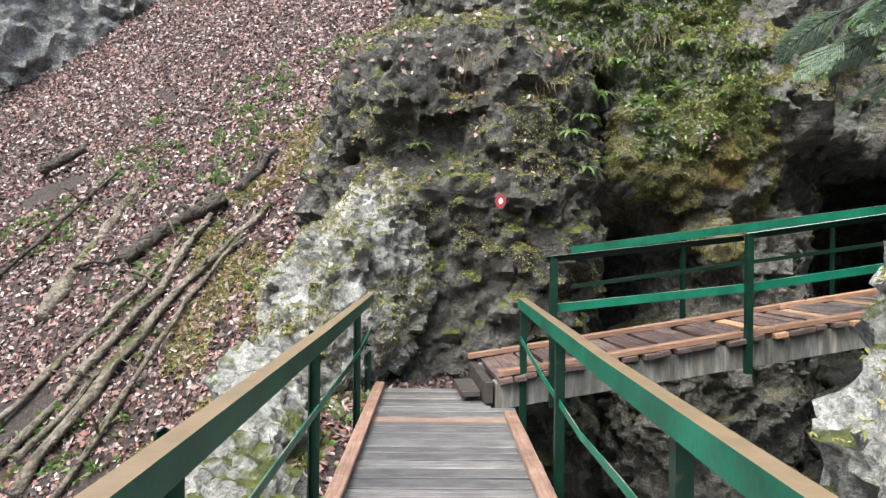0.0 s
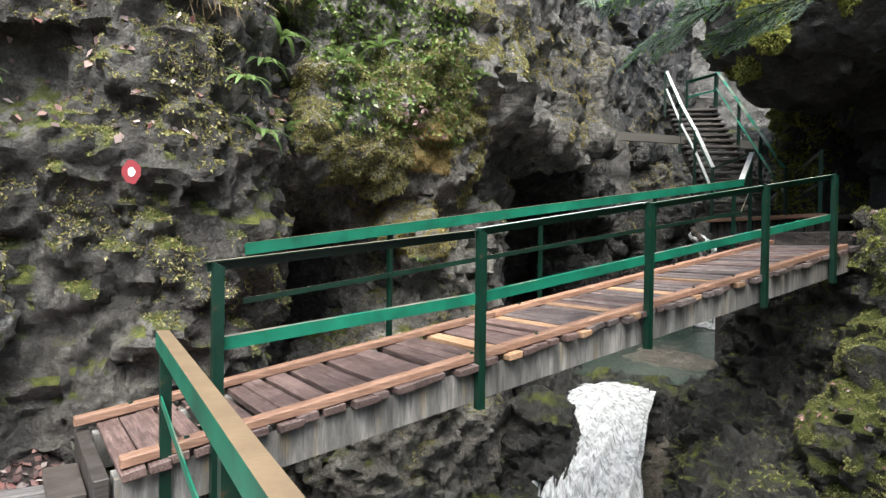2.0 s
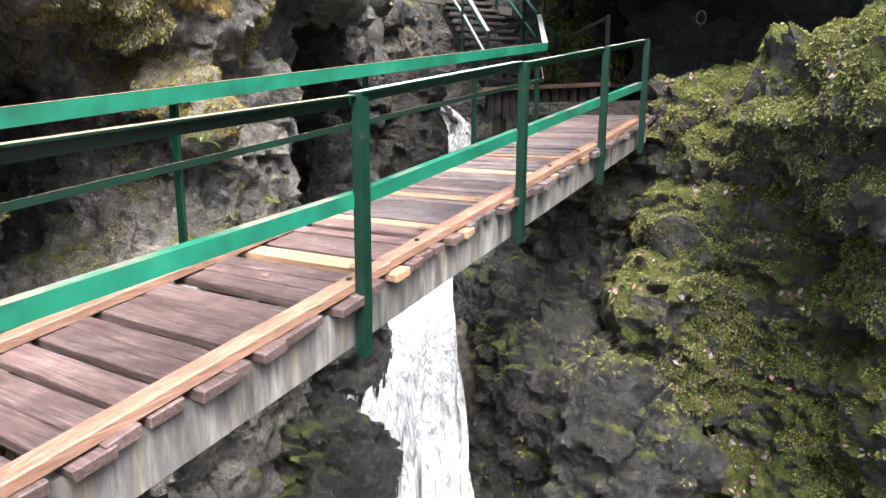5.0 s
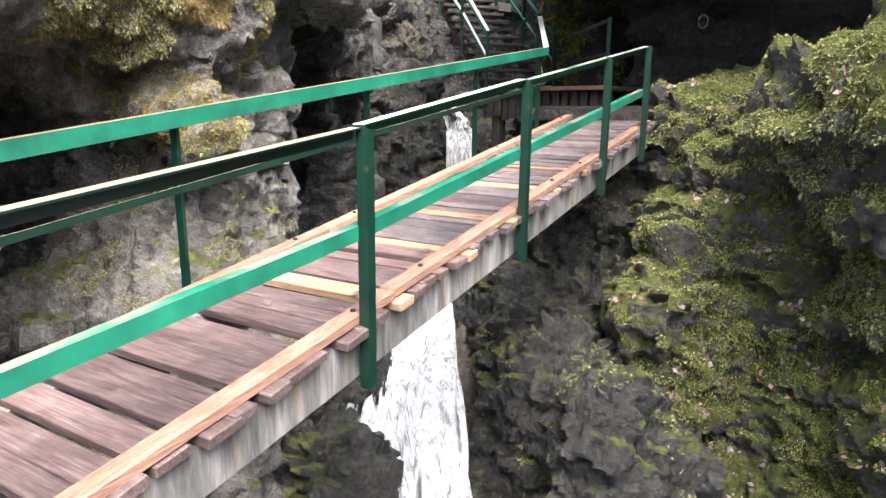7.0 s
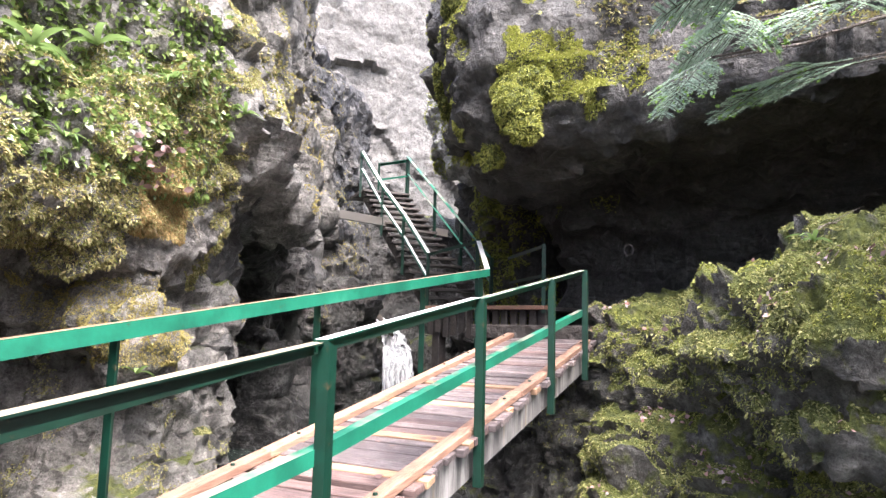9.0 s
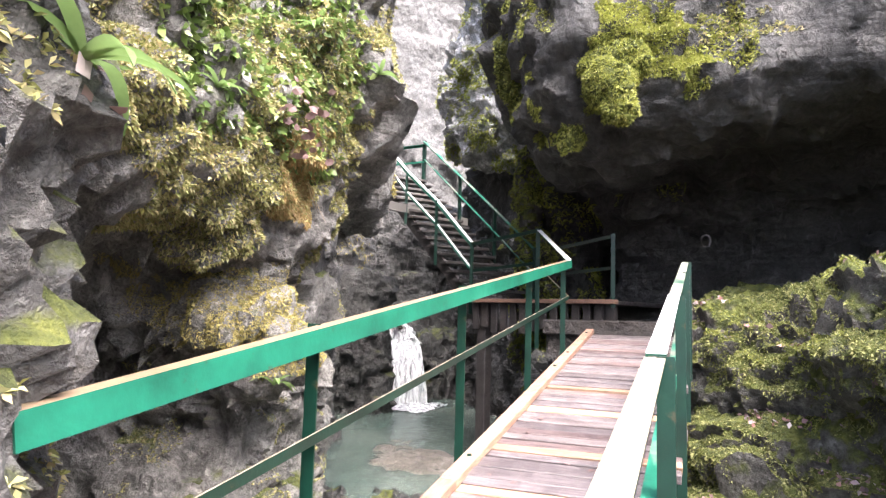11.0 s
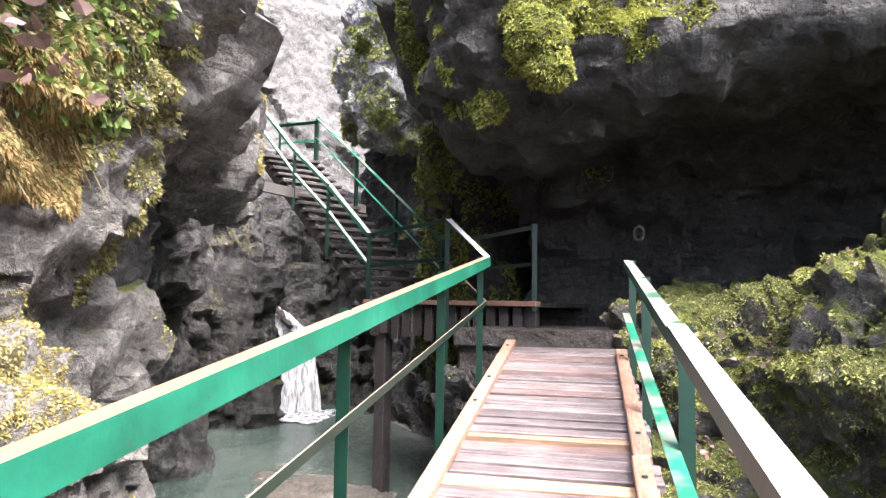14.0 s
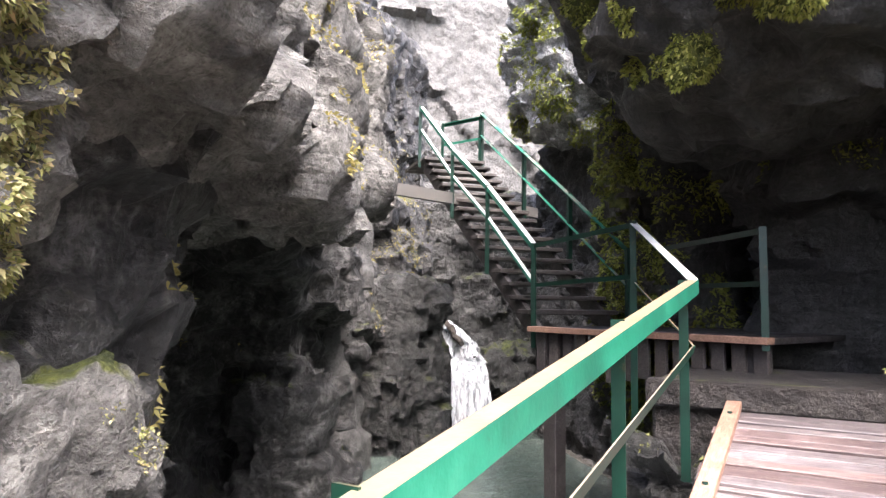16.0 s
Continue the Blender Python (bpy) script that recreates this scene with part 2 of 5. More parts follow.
def wood_mat(name, a, b, c, axis=0, stain=0.5, rough=0.6):
    """Sawn plank along its own x (axis 0) or y: grain, dark wet stains, one tone a board."""
    k = Mat(name, rough)
    away = k.n("ShaderNodeVectorMath")
    away.operation = "ADD"
    k.link(k.co, away.inputs[0])
    k.link(k.math("MULTIPLY", k.rand(), 37.0), away.inputs[1])
    k.co = away.outputs[0]
    st = (1.2, 22, 22) if axis == 0 else (22, 1.2, 22)
    grain = k.noise(3.0, 7, 0.65, st, 0.4)
    col = k.ramp(grain, [(0.3, a), (0.52, b), (0.75, c)])
    tone = k.ramp(k.rand(), [(0, (0.62, 0.6, 0.6)), (0.5, (0.92, 0.9, 0.9)), (1, (1.25, 1.18, 1.12))])
    col = k.mix(1.0, col, tone, "MULTIPLY")
    blot = k.ramp(k.noise(4.0, 6, 0.65), [(0.38, (0.45, 0.42, 0.42)), (0.62, (1, 1, 1))])
    col = k.mix(stain, col, blot, "MULTIPLY")
    k.bump(k.math("ADD", grain, k.math("MULTIPLY", k.noise(40, 3), 0.3)), 0.55, 0.01)
    k.link(k.ramp(k.noise(6, 4), [(0.3, (rough - 0.22,) * 3), (0.7, (min(rough + 0.2, 1),) * 3)]), k.b.inputs["Roughness"])
    return k.base(col).m


def paint_mat(name, worn, amount=0.5, deep=1.0):
    """Green enamel on angle iron, worn through on the upper flange where hands slide. deep below 1 darkens the green as
    if shaded.
    """
    k = Mat(name, 0.42)
    tone = k.noise(3.0, 5, 0.6)
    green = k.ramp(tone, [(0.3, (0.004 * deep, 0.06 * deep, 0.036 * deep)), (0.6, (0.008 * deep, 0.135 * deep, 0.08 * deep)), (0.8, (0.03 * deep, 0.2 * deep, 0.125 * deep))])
    rust = k.ramp(k.noise(14, 6, 0.7), [(0.62, (0, 0, 0)), (0.72, (0.75, 0.75, 0.75))])
    col = k.mix(rust, green, (0.07, 0.045, 0.022))
    topw = k.math("MULTIPLY", k.ramp(k.up(), [(0.55, (0, 0, 0)), (0.85, (1, 1, 1))]), k.ramp(k.noise(1.8, 5, 0.6), [(0.5 - amount * 0.4, (0.0, 0.0, 0.0)), (0.6 - amount * 0.3, (1, 1, 1))]))
    col = k.mix(topw, col, k.ramp(k.noise(9, 5, 0.6), [(0.35, tuple(v * 0.75 for v in worn)), (0.65, worn)]))
    k.bump(k.noise(45, 4), 0.25, 0.004)
    return k.base(col).m


def leaf_mat(name, cols, rough=0.55, thin=0.35):
    k = Mat(name, rough)
    col = k.ramp(k.island(), [(i / max(1, len(cols) - 1), c) for i, c in enumerate(cols)])
    col = k.mix(0.35, col, k.ramp(k.noise(25, 3), [(0.3, (0.5, 0.5, 0.5)), (0.7, (1, 1, 1))]), "MULTIPLY")
    k.base(col)
    if thin:
        tr = k.n("ShaderNodeBsdfTranslucent")
        k.link(col, tr.inputs[0])
        mx = k.n("ShaderNodeMixShader", Fac=thin)
        k.link(k.b.outputs[0], mx.inputs[1])
        k.link(tr.outputs[0], mx.inputs[2])
        k.link(mx.outputs[0], k.t.nodes["Material Output"].inputs["Surface"])
    return k.m


M_CLIFF = rock_mat("limestone_mossy", (0.028, 0.027, 0.024), (0.09, 0.086, 0.078), (0.27, 0.262, 0.24), 0.36)
M_PALE = rock_mat("limestone_pale", (0.045, 0.044, 0.04), (0.36, 0.355, 0.335), (0.85, 0.84, 0.82), 0.28)
M_PILLAR = rock_mat("limestone_grey", (0.045, 0.043, 0.039), (0.17, 0.163, 0.147), (0.44, 0.425, 0.385), 0.27)
# damp rock, toned darker so the shelter's shade is partly in the colour
M_CAVE = rock_mat("limestone_damp_shaded", (0.015, 0.015, 0.0145), (0.05, 0.049, 0.046), (0.13, 0.127, 0.12), 0.1, wet=0.6, bedding=0.5)
M_FAR = rock_mat("limestone_far", (0.055, 0.054, 0.05), (0.105, 0.103, 0.097), (0.18, 0.177, 0.168), 0.12, fine=0.5)
# wet wall; the roof's shade over the hollow is put into its dark greys
M_WALL = rock_mat("limestone_wet_shaded", (0.012, 0.012, 0.011), (0.04, 0.039, 0.036), (0.27, 0.265, 0.25), 0.2, wet=0.45, bedding=0.4)
M_ROOF = rock_mat("limestone_bedded", (0.06, 0.058, 0.053), (0.17, 0.165, 0.15), (0.42, 0.41, 0.38), 0.2, bedding=0.75)
M_BED = rock_mat("stream_gravel", (0.07, 0.062, 0.052), (0.2, 0.18, 0.15), (0.38, 0.35, 0.3), 0.0, wet=0.45)
M_GREEN = rock_mat("limestone_overgrown", (0.025, 0.024, 0.021), (0.085, 0.08, 0.07), (0.24, 0.23, 0.21), 0.58)
M_WET = rock_mat("limestone_wet", (0.012, 0.012, 0.011), (0.036, 0.036, 0.033), (0.14, 0.14, 0.13), 0.22, wet=0.4)
M_PLANK = wood_mat("old_red_plank", (0.045, 0.031, 0.03), (0.12, 0.084, 0.078), (0.23, 0.175, 0.165), 1)
M_PLANK_PALE = wood_mat("worn_pinkish_plank", (0.05, 0.043, 0.043), (0.135, 0.115, 0.113), (0.25, 0.22, 0.218), 1, 0.55, 0.5)
M_PLANK_GREY = wood_mat("weathered_grey_plank", (0.055, 0.055, 0.058), (0.15, 0.148, 0.15), (0.28, 0.275, 0.275), 0)
M_PLANK_NEW = wood_mat("new_orange_plank", (0.2, 0.12, 0.07), (0.34, 0.22, 0.135), (0.5, 0.36, 0.23), 1, 0.4)
M_CURB = wood_mat("pine_curb", (0.17, 0.095, 0.065), (0.31, 0.185, 0.125), (0.45, 0.3, 0.215), 0, 0.5)
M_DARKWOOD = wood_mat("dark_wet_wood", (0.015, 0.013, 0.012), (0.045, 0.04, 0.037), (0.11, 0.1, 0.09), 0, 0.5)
M_BARK = rock_mat("log_bark", (0.02, 0.016, 0.012), (0.075, 0.06, 0.048), (0.17, 0.145, 0.12), 0.2, fine=1.5)
M_STICK = rock_mat("pale_branch_bark", (0.08, 0.065, 0.05), (0.26, 0.22, 0.175), (0.46, 0.41, 0.34), 0.3, fine=1.5)
M_PAINT = paint_mat("green_paint_worn", (0.2, 0.145, 0.09), 0.75)
M_PAINT_W = paint_mat("green_paint_bare_top", (0.62, 0.62, 0.58), 1.2)
# darkened copies of the green: shade on posts and rails put into the paint
M_PAINT_D = paint_mat("green_paint_in_shade", (0.1, 0.075, 0.04), 0.1, 0.18)
M_PAINT_N = paint_mat("green_paint_shaded_worn_top", (0.23, 0.2, 0.145), 0.8, 0.14)
M_PAINT_G = paint_mat("green_paint_sound", (0.2, 0.2, 0.16), 0.05, 1.15)


def concrete_mat():
    k = Mat("stained_concrete", 0.75)
    run = k.noise(2.0, 7, 0.7, (5, 5, 0.6))
    col = k.ramp(run, [(0.3, (0.035, 0.035, 0.033)), (0.5, (0.13, 0.127, 0.12)), (0.7, (0.32, 0.31, 0.295))])
    col = k.mix(k.ramp(k.noise(1.5, 5, 0.6, (4, 4, 0.5)), [(0.6, (0, 0, 0)), (0.75, (0.7, 0.7, 0.7))]), col, (0.3, 0.2, 0.07))
    k.bump(k.noise(30, 5), 0.4, 0.01)
    return k.base(col).m


M_CONC = concrete_mat()
M_MOSSBED = rock_mat("moss_bed", (0.03, 0.035, 0.01), (0.06, 0.07, 0.015), (0.1, 0.12, 0.025), 0.95)
# mossy concrete, near black because the overhang's shade is put into it
M_DARKSTONE = rock_mat("mossy_wet_shaded_concrete", (0.01, 0.009, 0.008), (0.027, 0.022, 0.019), (0.07, 0.06, 0.05), 0.12, wet=0.5)


def litter_ground_mat():
    k = Mat("leaf_litter_soil", 0.9)
    col = k.ramp(k.noise(22, 6, 0.75), [(0.3, (0.012, 0.01, 0.009)), (0.48, (0.035, 0.027, 0.025)), (0.6, (0.08, 0.055, 0.05)), (0.74, (0.16, 0.125, 0.115))])
    soil = k.ramp(k.noise(9, 6, 0.7), [(0.35, (0.015, 0.012, 0.011)), (0.65, (0.055, 0.047, 0.043))])
    col = k.mix(k.ramp(k.noise(0.8, 5, 0.65), [(0.5, (0, 0, 0)), (0.66, (0.7, 0.7, 0.7))]), col, soil)
    k.bump(k.noise(26, 6, 0.7), 1.0, 0.05)
    return k.base(col).m


M_GROUND = litter_ground_mat()
M_LEAF_DEAD = leaf_mat("fallen_beech_leaf", [(0.3, 0.125, 0.105), (0.1, 0.06, 0.056), (0.42, 0.25, 0.22), (0.045, 0.034, 0.033), (0.6, 0.5, 0.48), (0.2, 0.11, 0.1), (0.085, 0.07, 0.073), (0.34, 0.2, 0.18), (0.05, 0.04, 0.04)], 0.5, 0.1)
M_MOSS = leaf_mat("moss_tuft", [(0.17, 0.185, 0.045), (0.35, 0.34, 0.125), (0.5, 0.47, 0.24), (0.23, 0.25, 0.085), (0.44, 0.35, 0.18), (0.1, 0.125, 0.035)], 0.95, 0.3)
M_MOSS_D = leaf_mat("dull_moss_tuft", [(0.125, 0.14, 0.042), (0.25, 0.265, 0.085), (0.39, 0.38, 0.16), (0.165, 0.19, 0.055)], 0.95, 0.2)
M_MOSS_Y = leaf_mat("yellow_moss_tuft", [(0.32, 0.28, 0.1), (0.42, 0.35, 0.12), (0.25, 0.24, 0.09)], 0.8, 0.25)
M_MOSS_R = leaf_mat("withered_moss_tuft", [(0.3, 0.2, 0.08), (0.42, 0.28, 0.12), (0.2, 0.16, 0.06), (0.36, 0.31, 0.12)], 0.9, 0.25)
M_MOSS_B = leaf_mat("bright_moss_tuft", [(0.25, 0.28, 0.05), (0.36, 0.38, 0.085), (0.17, 0.2, 0.035), (0.44, 0.43, 0.13)], 0.8, 0.3)
M_IVY = leaf_mat("glossy_small_leaf", [(0.06, 0.1, 0.02), (0.11, 0.17, 0.04), (0.18, 0.26, 0.07), (0.24, 0.3, 0.1)], 0.3, 0.2)
M_FERN = leaf_mat("strap_fern_leaf", [(0.12, 0.21, 0.06), (0.2, 0.3, 0.1), (0.1, 0.17, 0.05)], 0.4, 0.4)
M_NEEDLE = leaf_mat("fir_needles", [(0.17, 0.25, 0.17), (0.25, 0.35, 0.25), (0.36, 0.45, 0.36)], 0.45, 0.45)
M_NEEDLE_NEW = leaf_mat("fir_new_shoot", [(0.14, 0.28, 0.04), (0.2, 0.36, 0.06)], 0.45, 0.3)
M_GRASS = leaf_mat("dry_grass", [(0.26, 0.19, 0.1), (0.18, 0.13, 0.06), (0.36, 0.28, 0.17)], 0.7, 0.3)


def water_mat():
    k = Mat("stream_water", 0.06)
    k.b.inputs["IOR"].default_value = 1.33
    col = k.ramp(k.noise(0.9, 5, 0.6), [(0.3, (0.06, 0.1, 0.085)), (0.7, (0.15, 0.19, 0.16))])
    k.b.inputs["Alpha"].default_value = 0.74
    k.bump(k.noise(5.0, 5, 0.6, None, 0.6), 0.5, 0.06)
    return k.base(col).m


def foam_mat(name, lo=0.4, hi=0.62, stretch=(9, 9, 0.9)):
    """White broken water: streaks of foam with clear gaps."""
    k = Mat(name, 0.35)
    f = k.noise(1.3, 7, 0.7, stretch, 0.3)
    k.base(k.ramp(f, [(0.32, (0.3, 0.33, 0.34)), (0.43, (0.5, 0.53, 0.54)), (0.54, (0.72, 0.74, 0.75)), (0.7, (0.88, 0.89, 0.9))]))
    k.link(k.ramp(f, [(lo - 0.16, (0.0, 0.0, 0.0)), (lo, (0.75, 0.75, 0.75)), (hi, (1, 1, 1))]), k.b.inputs["Alpha"])
    k.bump(f, 0.8, 0.07)
    return k.m


M_WATER = water_mat()
M_FOAM = foam_mat("falling_water", 0.44)
M_FROTH = foam_mat("pool_froth", 0.5, 0.62, (3, 3, 3))


# ---------------------------------------------------------------- building helpers
def thing(name, label, category, at=(0, 0, 0), group="", kind="", m=None):
    ob = new(name)
    ob.matrix_world = m if m else Matrix.Translation(at)
    return tagged(ob, label, category, group, kind)


def part(name, bm, material, parent=None, label=""):
    me = bm
    if isinstance(bm, bmesh.types.BMesh):
        me = bpy.data.meshes.new(name)
        bm.normal_update()
        bm.to_mesh(me)
        bm.free()
    if not me.materials:
        me.materials.append(material)
    ob = new(name, me)
    ob.parent = parent
    return tagged(ob, label)


def box(lo, hi, bevel=0.004, wobble=0.0, seed=0):
    bm = bmesh.new()
    bmesh.ops.create_cube(bm, size=1)
    rng = random.Random(seed)
    for v in bm.verts:
        for i in range(3):
            v.co[i] = (lo[i] if v.co[i] < 0 else hi[i]) + rng.uniform(-wobble, wobble)
    if bevel:
        bmesh.ops.bevel(bm, geom=bm.edges[:], offset=bevel, segments=1, affect="EDGES")
    return bm


def sweep(profile, path, up=(0, 0, 1)):
    """Extrude a closed profile (side, up) along a line of points."""
    bm = bmesh.new()
    rings, pts = [], [Vector(p) for p in path]
    for i, p in enumerate(pts):
        d = (pts[min(i + 1, len(pts) - 1)] - pts[max(i - 1, 0)]).normalized()
        side = d.cross(Vector(up)).normalized()
        u = side.cross(d)
        rings.append([bm.verts.new(p + side * a + u * b) for a, b in profile])
    n = len(profile)
    for r, s in zip(rings, rings[1:]):
        for i in range(n):
            bm.faces.new((r[i], r[(i + 1) % n], s[(i + 1) % n], s[i]))
    bm.faces.new(rings[0][::-1])
    bm.faces.new(rings[-1])
    bmesh.ops.recalc_face_normals(bm, faces=bm.faces[:])
    return bm


def angle(w=0.06, h=0.06, t=0.007, out=1):
    """L section: flange w on top, web h hanging down on the outer side."""
    pts = [(0, 0), (-w, 0), (-w, -t), (-t, -t), (-t, -h), (0, -h)]
    return [(out * a + out * w / 2, b) for a, b in pts]


def strap(w=0.008, h=0.045):
    return [(-w / 2, -h / 2), (w / 2, -h / 2), (w / 2, h / 2), (-w / 2, h / 2)]


def rod(path, radii, sides=8, rough=0.0, seed=0):
    bm = bmesh.new()
    rng = random.Random(seed)
    pts, rings = [Vector(p) for p in path], []
    for i, p in enumerate(pts):
        d = (pts[min(i + 1, len(pts) - 1)] - pts[max(i - 1, 0)]).normalized()
        side = d.cross(Vector((0.31, 0.2, 0.93))).normalized()
        u = side.cross(d)
        r = radii[i] if hasattr(radii, "__len__") else radii
        rings.append([bm.verts.new(p + (side * math.cos(a) + u * math.sin(a)) * r * (1 + rng.uniform(-rough, rough))) for a in [2 * math.pi * j / sides for j in range(sides)]])
    for r, s in zip(rings, rings[1:]):
        for i in range(sides):
            bm.faces.new((r[i], r[(i + 1) % sides], s[(i + 1) % sides], s[i])).smooth = True
    bm.faces.new(rings[0][::-1])
    bm.faces.new(rings[-1])
    return bm


def rock(name, label, category, material, fn, lo, hi, step, kind="structure", **kw):
    """A rock mass as one object."""
    me = solid(name, fn, lo, hi, step, **kw)
    me.materials.append(material)
    return tagged(new(name, me), label, category, "", kind)

# ---------------------------------------------------------------- ground and rock
def ground_height(x, y):
    """Leaf slope on one side, a ravine with a stream below the bridges, higher land all round."""
    slope = 1.92 + 0.445 * (x + 1.44) + 0.969 * (y - 11.53)
    slope = np.minimum(slope, 9.0 + 0.12 * y)
    bank = -0.42 + 0.1 * (y - 5.0) - 1.15 * np.maximum(0.0, -(x + 0.55)) - 2.5 * np.maximum(0.0, x - 2.2) - 0.5 * np.maximum(0.0, 3.2 - y)
    left = smax(slope, bank, 0.5)
    left = smax(left, -5.5 + 0 * x, 0.5)
    # ravine: low pool in front of the fall, stream bed behind it
    lip = 1 / (1 + np.exp(np.clip(-((x - 8.9) * 0.75 + (y - 9.2) * 0.66) * 2.6, -40, 40)))
    bed = -3.9 + lip * 2.75 + lip * 0.5 * np.exp(-((x - 12.2) ** 2 + (y - 11.2) ** 2) / 3.0)
    side = 1 / (1 + np.exp(np.clip(-(x - 2.3) * 3.5, -40, 40)))
    h = left * (1 - side) + bed * side
    far = np.maximum(0.0, np.hypot(x - 4, y - 7) - np.where(x > 2, 25.0, 17.0))
    h = h + np.where(x > 2, 0.75, 0.25) * far
    back = np.maximum(0.0, -1.5 - y)
    return np.minimum(h + back * 0.45, 12 + 0 * h)


def build_ground():
    xs = np.concatenate([np.arange(-300, -14, 11.0), np.arange(-14, 14, 0.12), np.arange(14, 300, 9.0)])
    ys = np.concatenate([np.arange(-300, -5, 11.0), np.arange(-5, 22, 0.12), np.arange(22, 300, 9.0)])
    X, Y = np.meshgrid(xs, ys, indexing="ij")
    Z = ground_height(X, Y)
    O = 0 * X
    Z = Z + np.where((X > -1.3) & (Y < 9), 0.05, 0.16) * fbm(X, Y, O, 1.5, 4, 5) + 0.05 * fbm(X, Y, O, 0.35, 3, 9, True)
    n, m = X.shape
    i = np.arange(n * m).reshape(n, m)
    quads = np.stack([i[:-1, :-1], i[1:, :-1], i[1:, 1:], i[:-1, 1:]], -1).reshape(-1, 4)
    me = mesh_from("ground", np.stack([X, Y, Z], -1).reshape(-1, 3), quads)
    me.polygons.foreach_set("use_smooth", np.ones(len(quads), bool))
    me.materials.append(M_GROUND)
    me.materials.append(M_BED)
    me.polygons.foreach_set("material_index", (np.broadcast_to(X[:-1, :-1], (n - 1, m - 1)).ravel() > 2.7).astype(np.int32))
    return tagged(new("ground", me), "steep slope of brown beech leaves and soil", "ground", "", "structure")


GROUND = build_ground()


def f_cliff(P):
    d = blk(P, (1.75, 10.1, 1.2), (1.5, 2.0, 2.7), 4, (0.0, -0.05), 0.6)
    d = smin(d, ell(P, (1.9, 9.5, 3.4), (1.5, 1.35, 1.0)), 0.4)
    d = smin(d, ell(P, (1.0, 10.7, 1.9), (1.5, 1.9, 1.9)), 0.6)
    d = smin(d, blk(P, (2.9, 12.9, 4.2), (1.9, 1.8, 2.6), 10, (0.0, 0.3), 0.8), 0.8)
    d = smax(d, (P[0] - 2.55) * 0.75 - (P[1] - 7.95) * 0.66, 0.25)
    d = smax(d, -ell(P, (0.9, 7.95, 2.55), (0.75, 0.5, 0.45)), 0.25)
    d = smax(d, -blk(P, (2.2, 7.75, 1.72), (1.3, 0.35, 0.35), 6, (0, 0), 0.2), 0.2)
    return d


CLIFF = rock("cliff_wall", "grey limestone cliff with moss and hanging grass", "cliff", M_CLIFF, f_cliff, (-1.6, 7.2, -1.8), (4.6, 14.5, 7.2), 0.055, rough=0.13, grain=0.36, seed=1)


def f_left(P):
    # overgrown overhang
    d = blk(P, (4.0, 11.0, 4.2), (1.9, 1.9, 2.1), 8, (0.0, 0.2), 0.6)
    d = smin(d, ell(P, (4.2, 9.85, 2.95), (1.5, 0.8, 0.72)), 0.35)
    d = smin(d, ell(P, (4.7, 9.75, 3.2), (0.7, 0.8, 0.9)), 0.4)
    d = smin(d, blk(P, (3.4, 11.9, 3.6), (2.0, 1.6, 3.0), 0, (0.0, 0.2), 0.6), 0.5)
    # pillar that carries it
    d = smin(d, blk(P, (5.68, 9.95, -0.4), (0.92, 0.62, 2.55), 12, (-0.02, -0.02), 0.3), 0.25)
    d = smin(d, blk(P, (5.05, 10.2, 2.1), (0.7, 0.5, 0.8), 12, (0, 0), 0.3), 0.25)
    d = smin(d, ell(P, (4.95, 9.32, 1.45), (0.55, 0.5, 0.36)), 0.15)
    d = smin(d, blk(P, (5.2, 9.9, -0.9), (1.1, 0.85, 1.4), 8, (0, 0), 0.4), 0.3)
    d = smin(d, blk(P, (4.0, 11.7, 0.6), (2.4, 0.7, 3.6), 5, (0, 0), 0.4), 0.3)
    d = smax(d, -ell(P, (3.9, 9.8, 1.0), (1.05, 1.6, 0.98)), 0.2)
    d = smax(d, -ell(P, (3.2, 9.1, 3.05), (0.36, 0.75, 0.75)), 0.2)
    d = smin(d, ell(P, (5.35, 9.65, 3.55), (0.85, 0.95, 0.8)), 0.3)
    d = smax(d, -ell(P, (7.1, 10.9, 1.9), (0.8, 1.3, 1.2)), 0.2)
    return d


LEFT = rock("overgrown_wall", "grey limestone wall overgrown with moss and small plants", "rock wall", M_PILLAR, f_left, (1.6, 7.9, -3.2), (8.2, 13.4, 7.0), 0.06, rough=0.13, grain=0.36, seed=11)


def f_cavewall(P):
    # wall of the hollow, well back, with a recess along the water
    d = blk(P, (9.0, 14.6, 3.0), (6.0, 2.6, 6.0), 35, (0.0, 0.0), 0.5)
    d = smin(d, blk(P, (17.2, 17.6, 3.6), (4.8, 1.6, 6.2), 18, (-0.05, 0.0), 0.5), 0.5)
    d = smin(d, blk(P, (13.6, 14.6, 3.0), (1.5, 0.5, 1.0), 38, (0.0, 0.25), 0.25), 0.3)
    d = smin(d, blk(P, (15.8, 15.8, 2.3), (1.7, 0.6, 1.3), 25, (0.0, 0.3), 0.25), 0.3)
    d = smin(d, blk(P, (18.2, 16.3, 3.6), (1.6, 0.7, 1.2), 18, (0.0, 0.2), 0.25), 0.3)
    d = smin(d, blk(P, (6.9, 12.9, 1.0), (1.6, 1.0, 4.5), 15, (0, 0), 0.5), 0.3)
    d = smax(d, -ell(P, (9.4, 12.2, 1.2), (2.9, 2.4, 2.3), 35), 0.25)
    d = smax(d, -blk(P, (14.6, 15.2, 0.2), (5.5, 1.1, 1.05), 28, (0, 0), 0.3), 0.15)
    # rounded column standing in the recess
    d = smin(d, ell(P, (12.3, 14.0, 0.6), (0.75, 0.7, 1.0)), 0.2)
    return smin(d, ell(P, (12.5, 14.1, -0.9), (1.1, 1.0, 1.1)), 0.3)


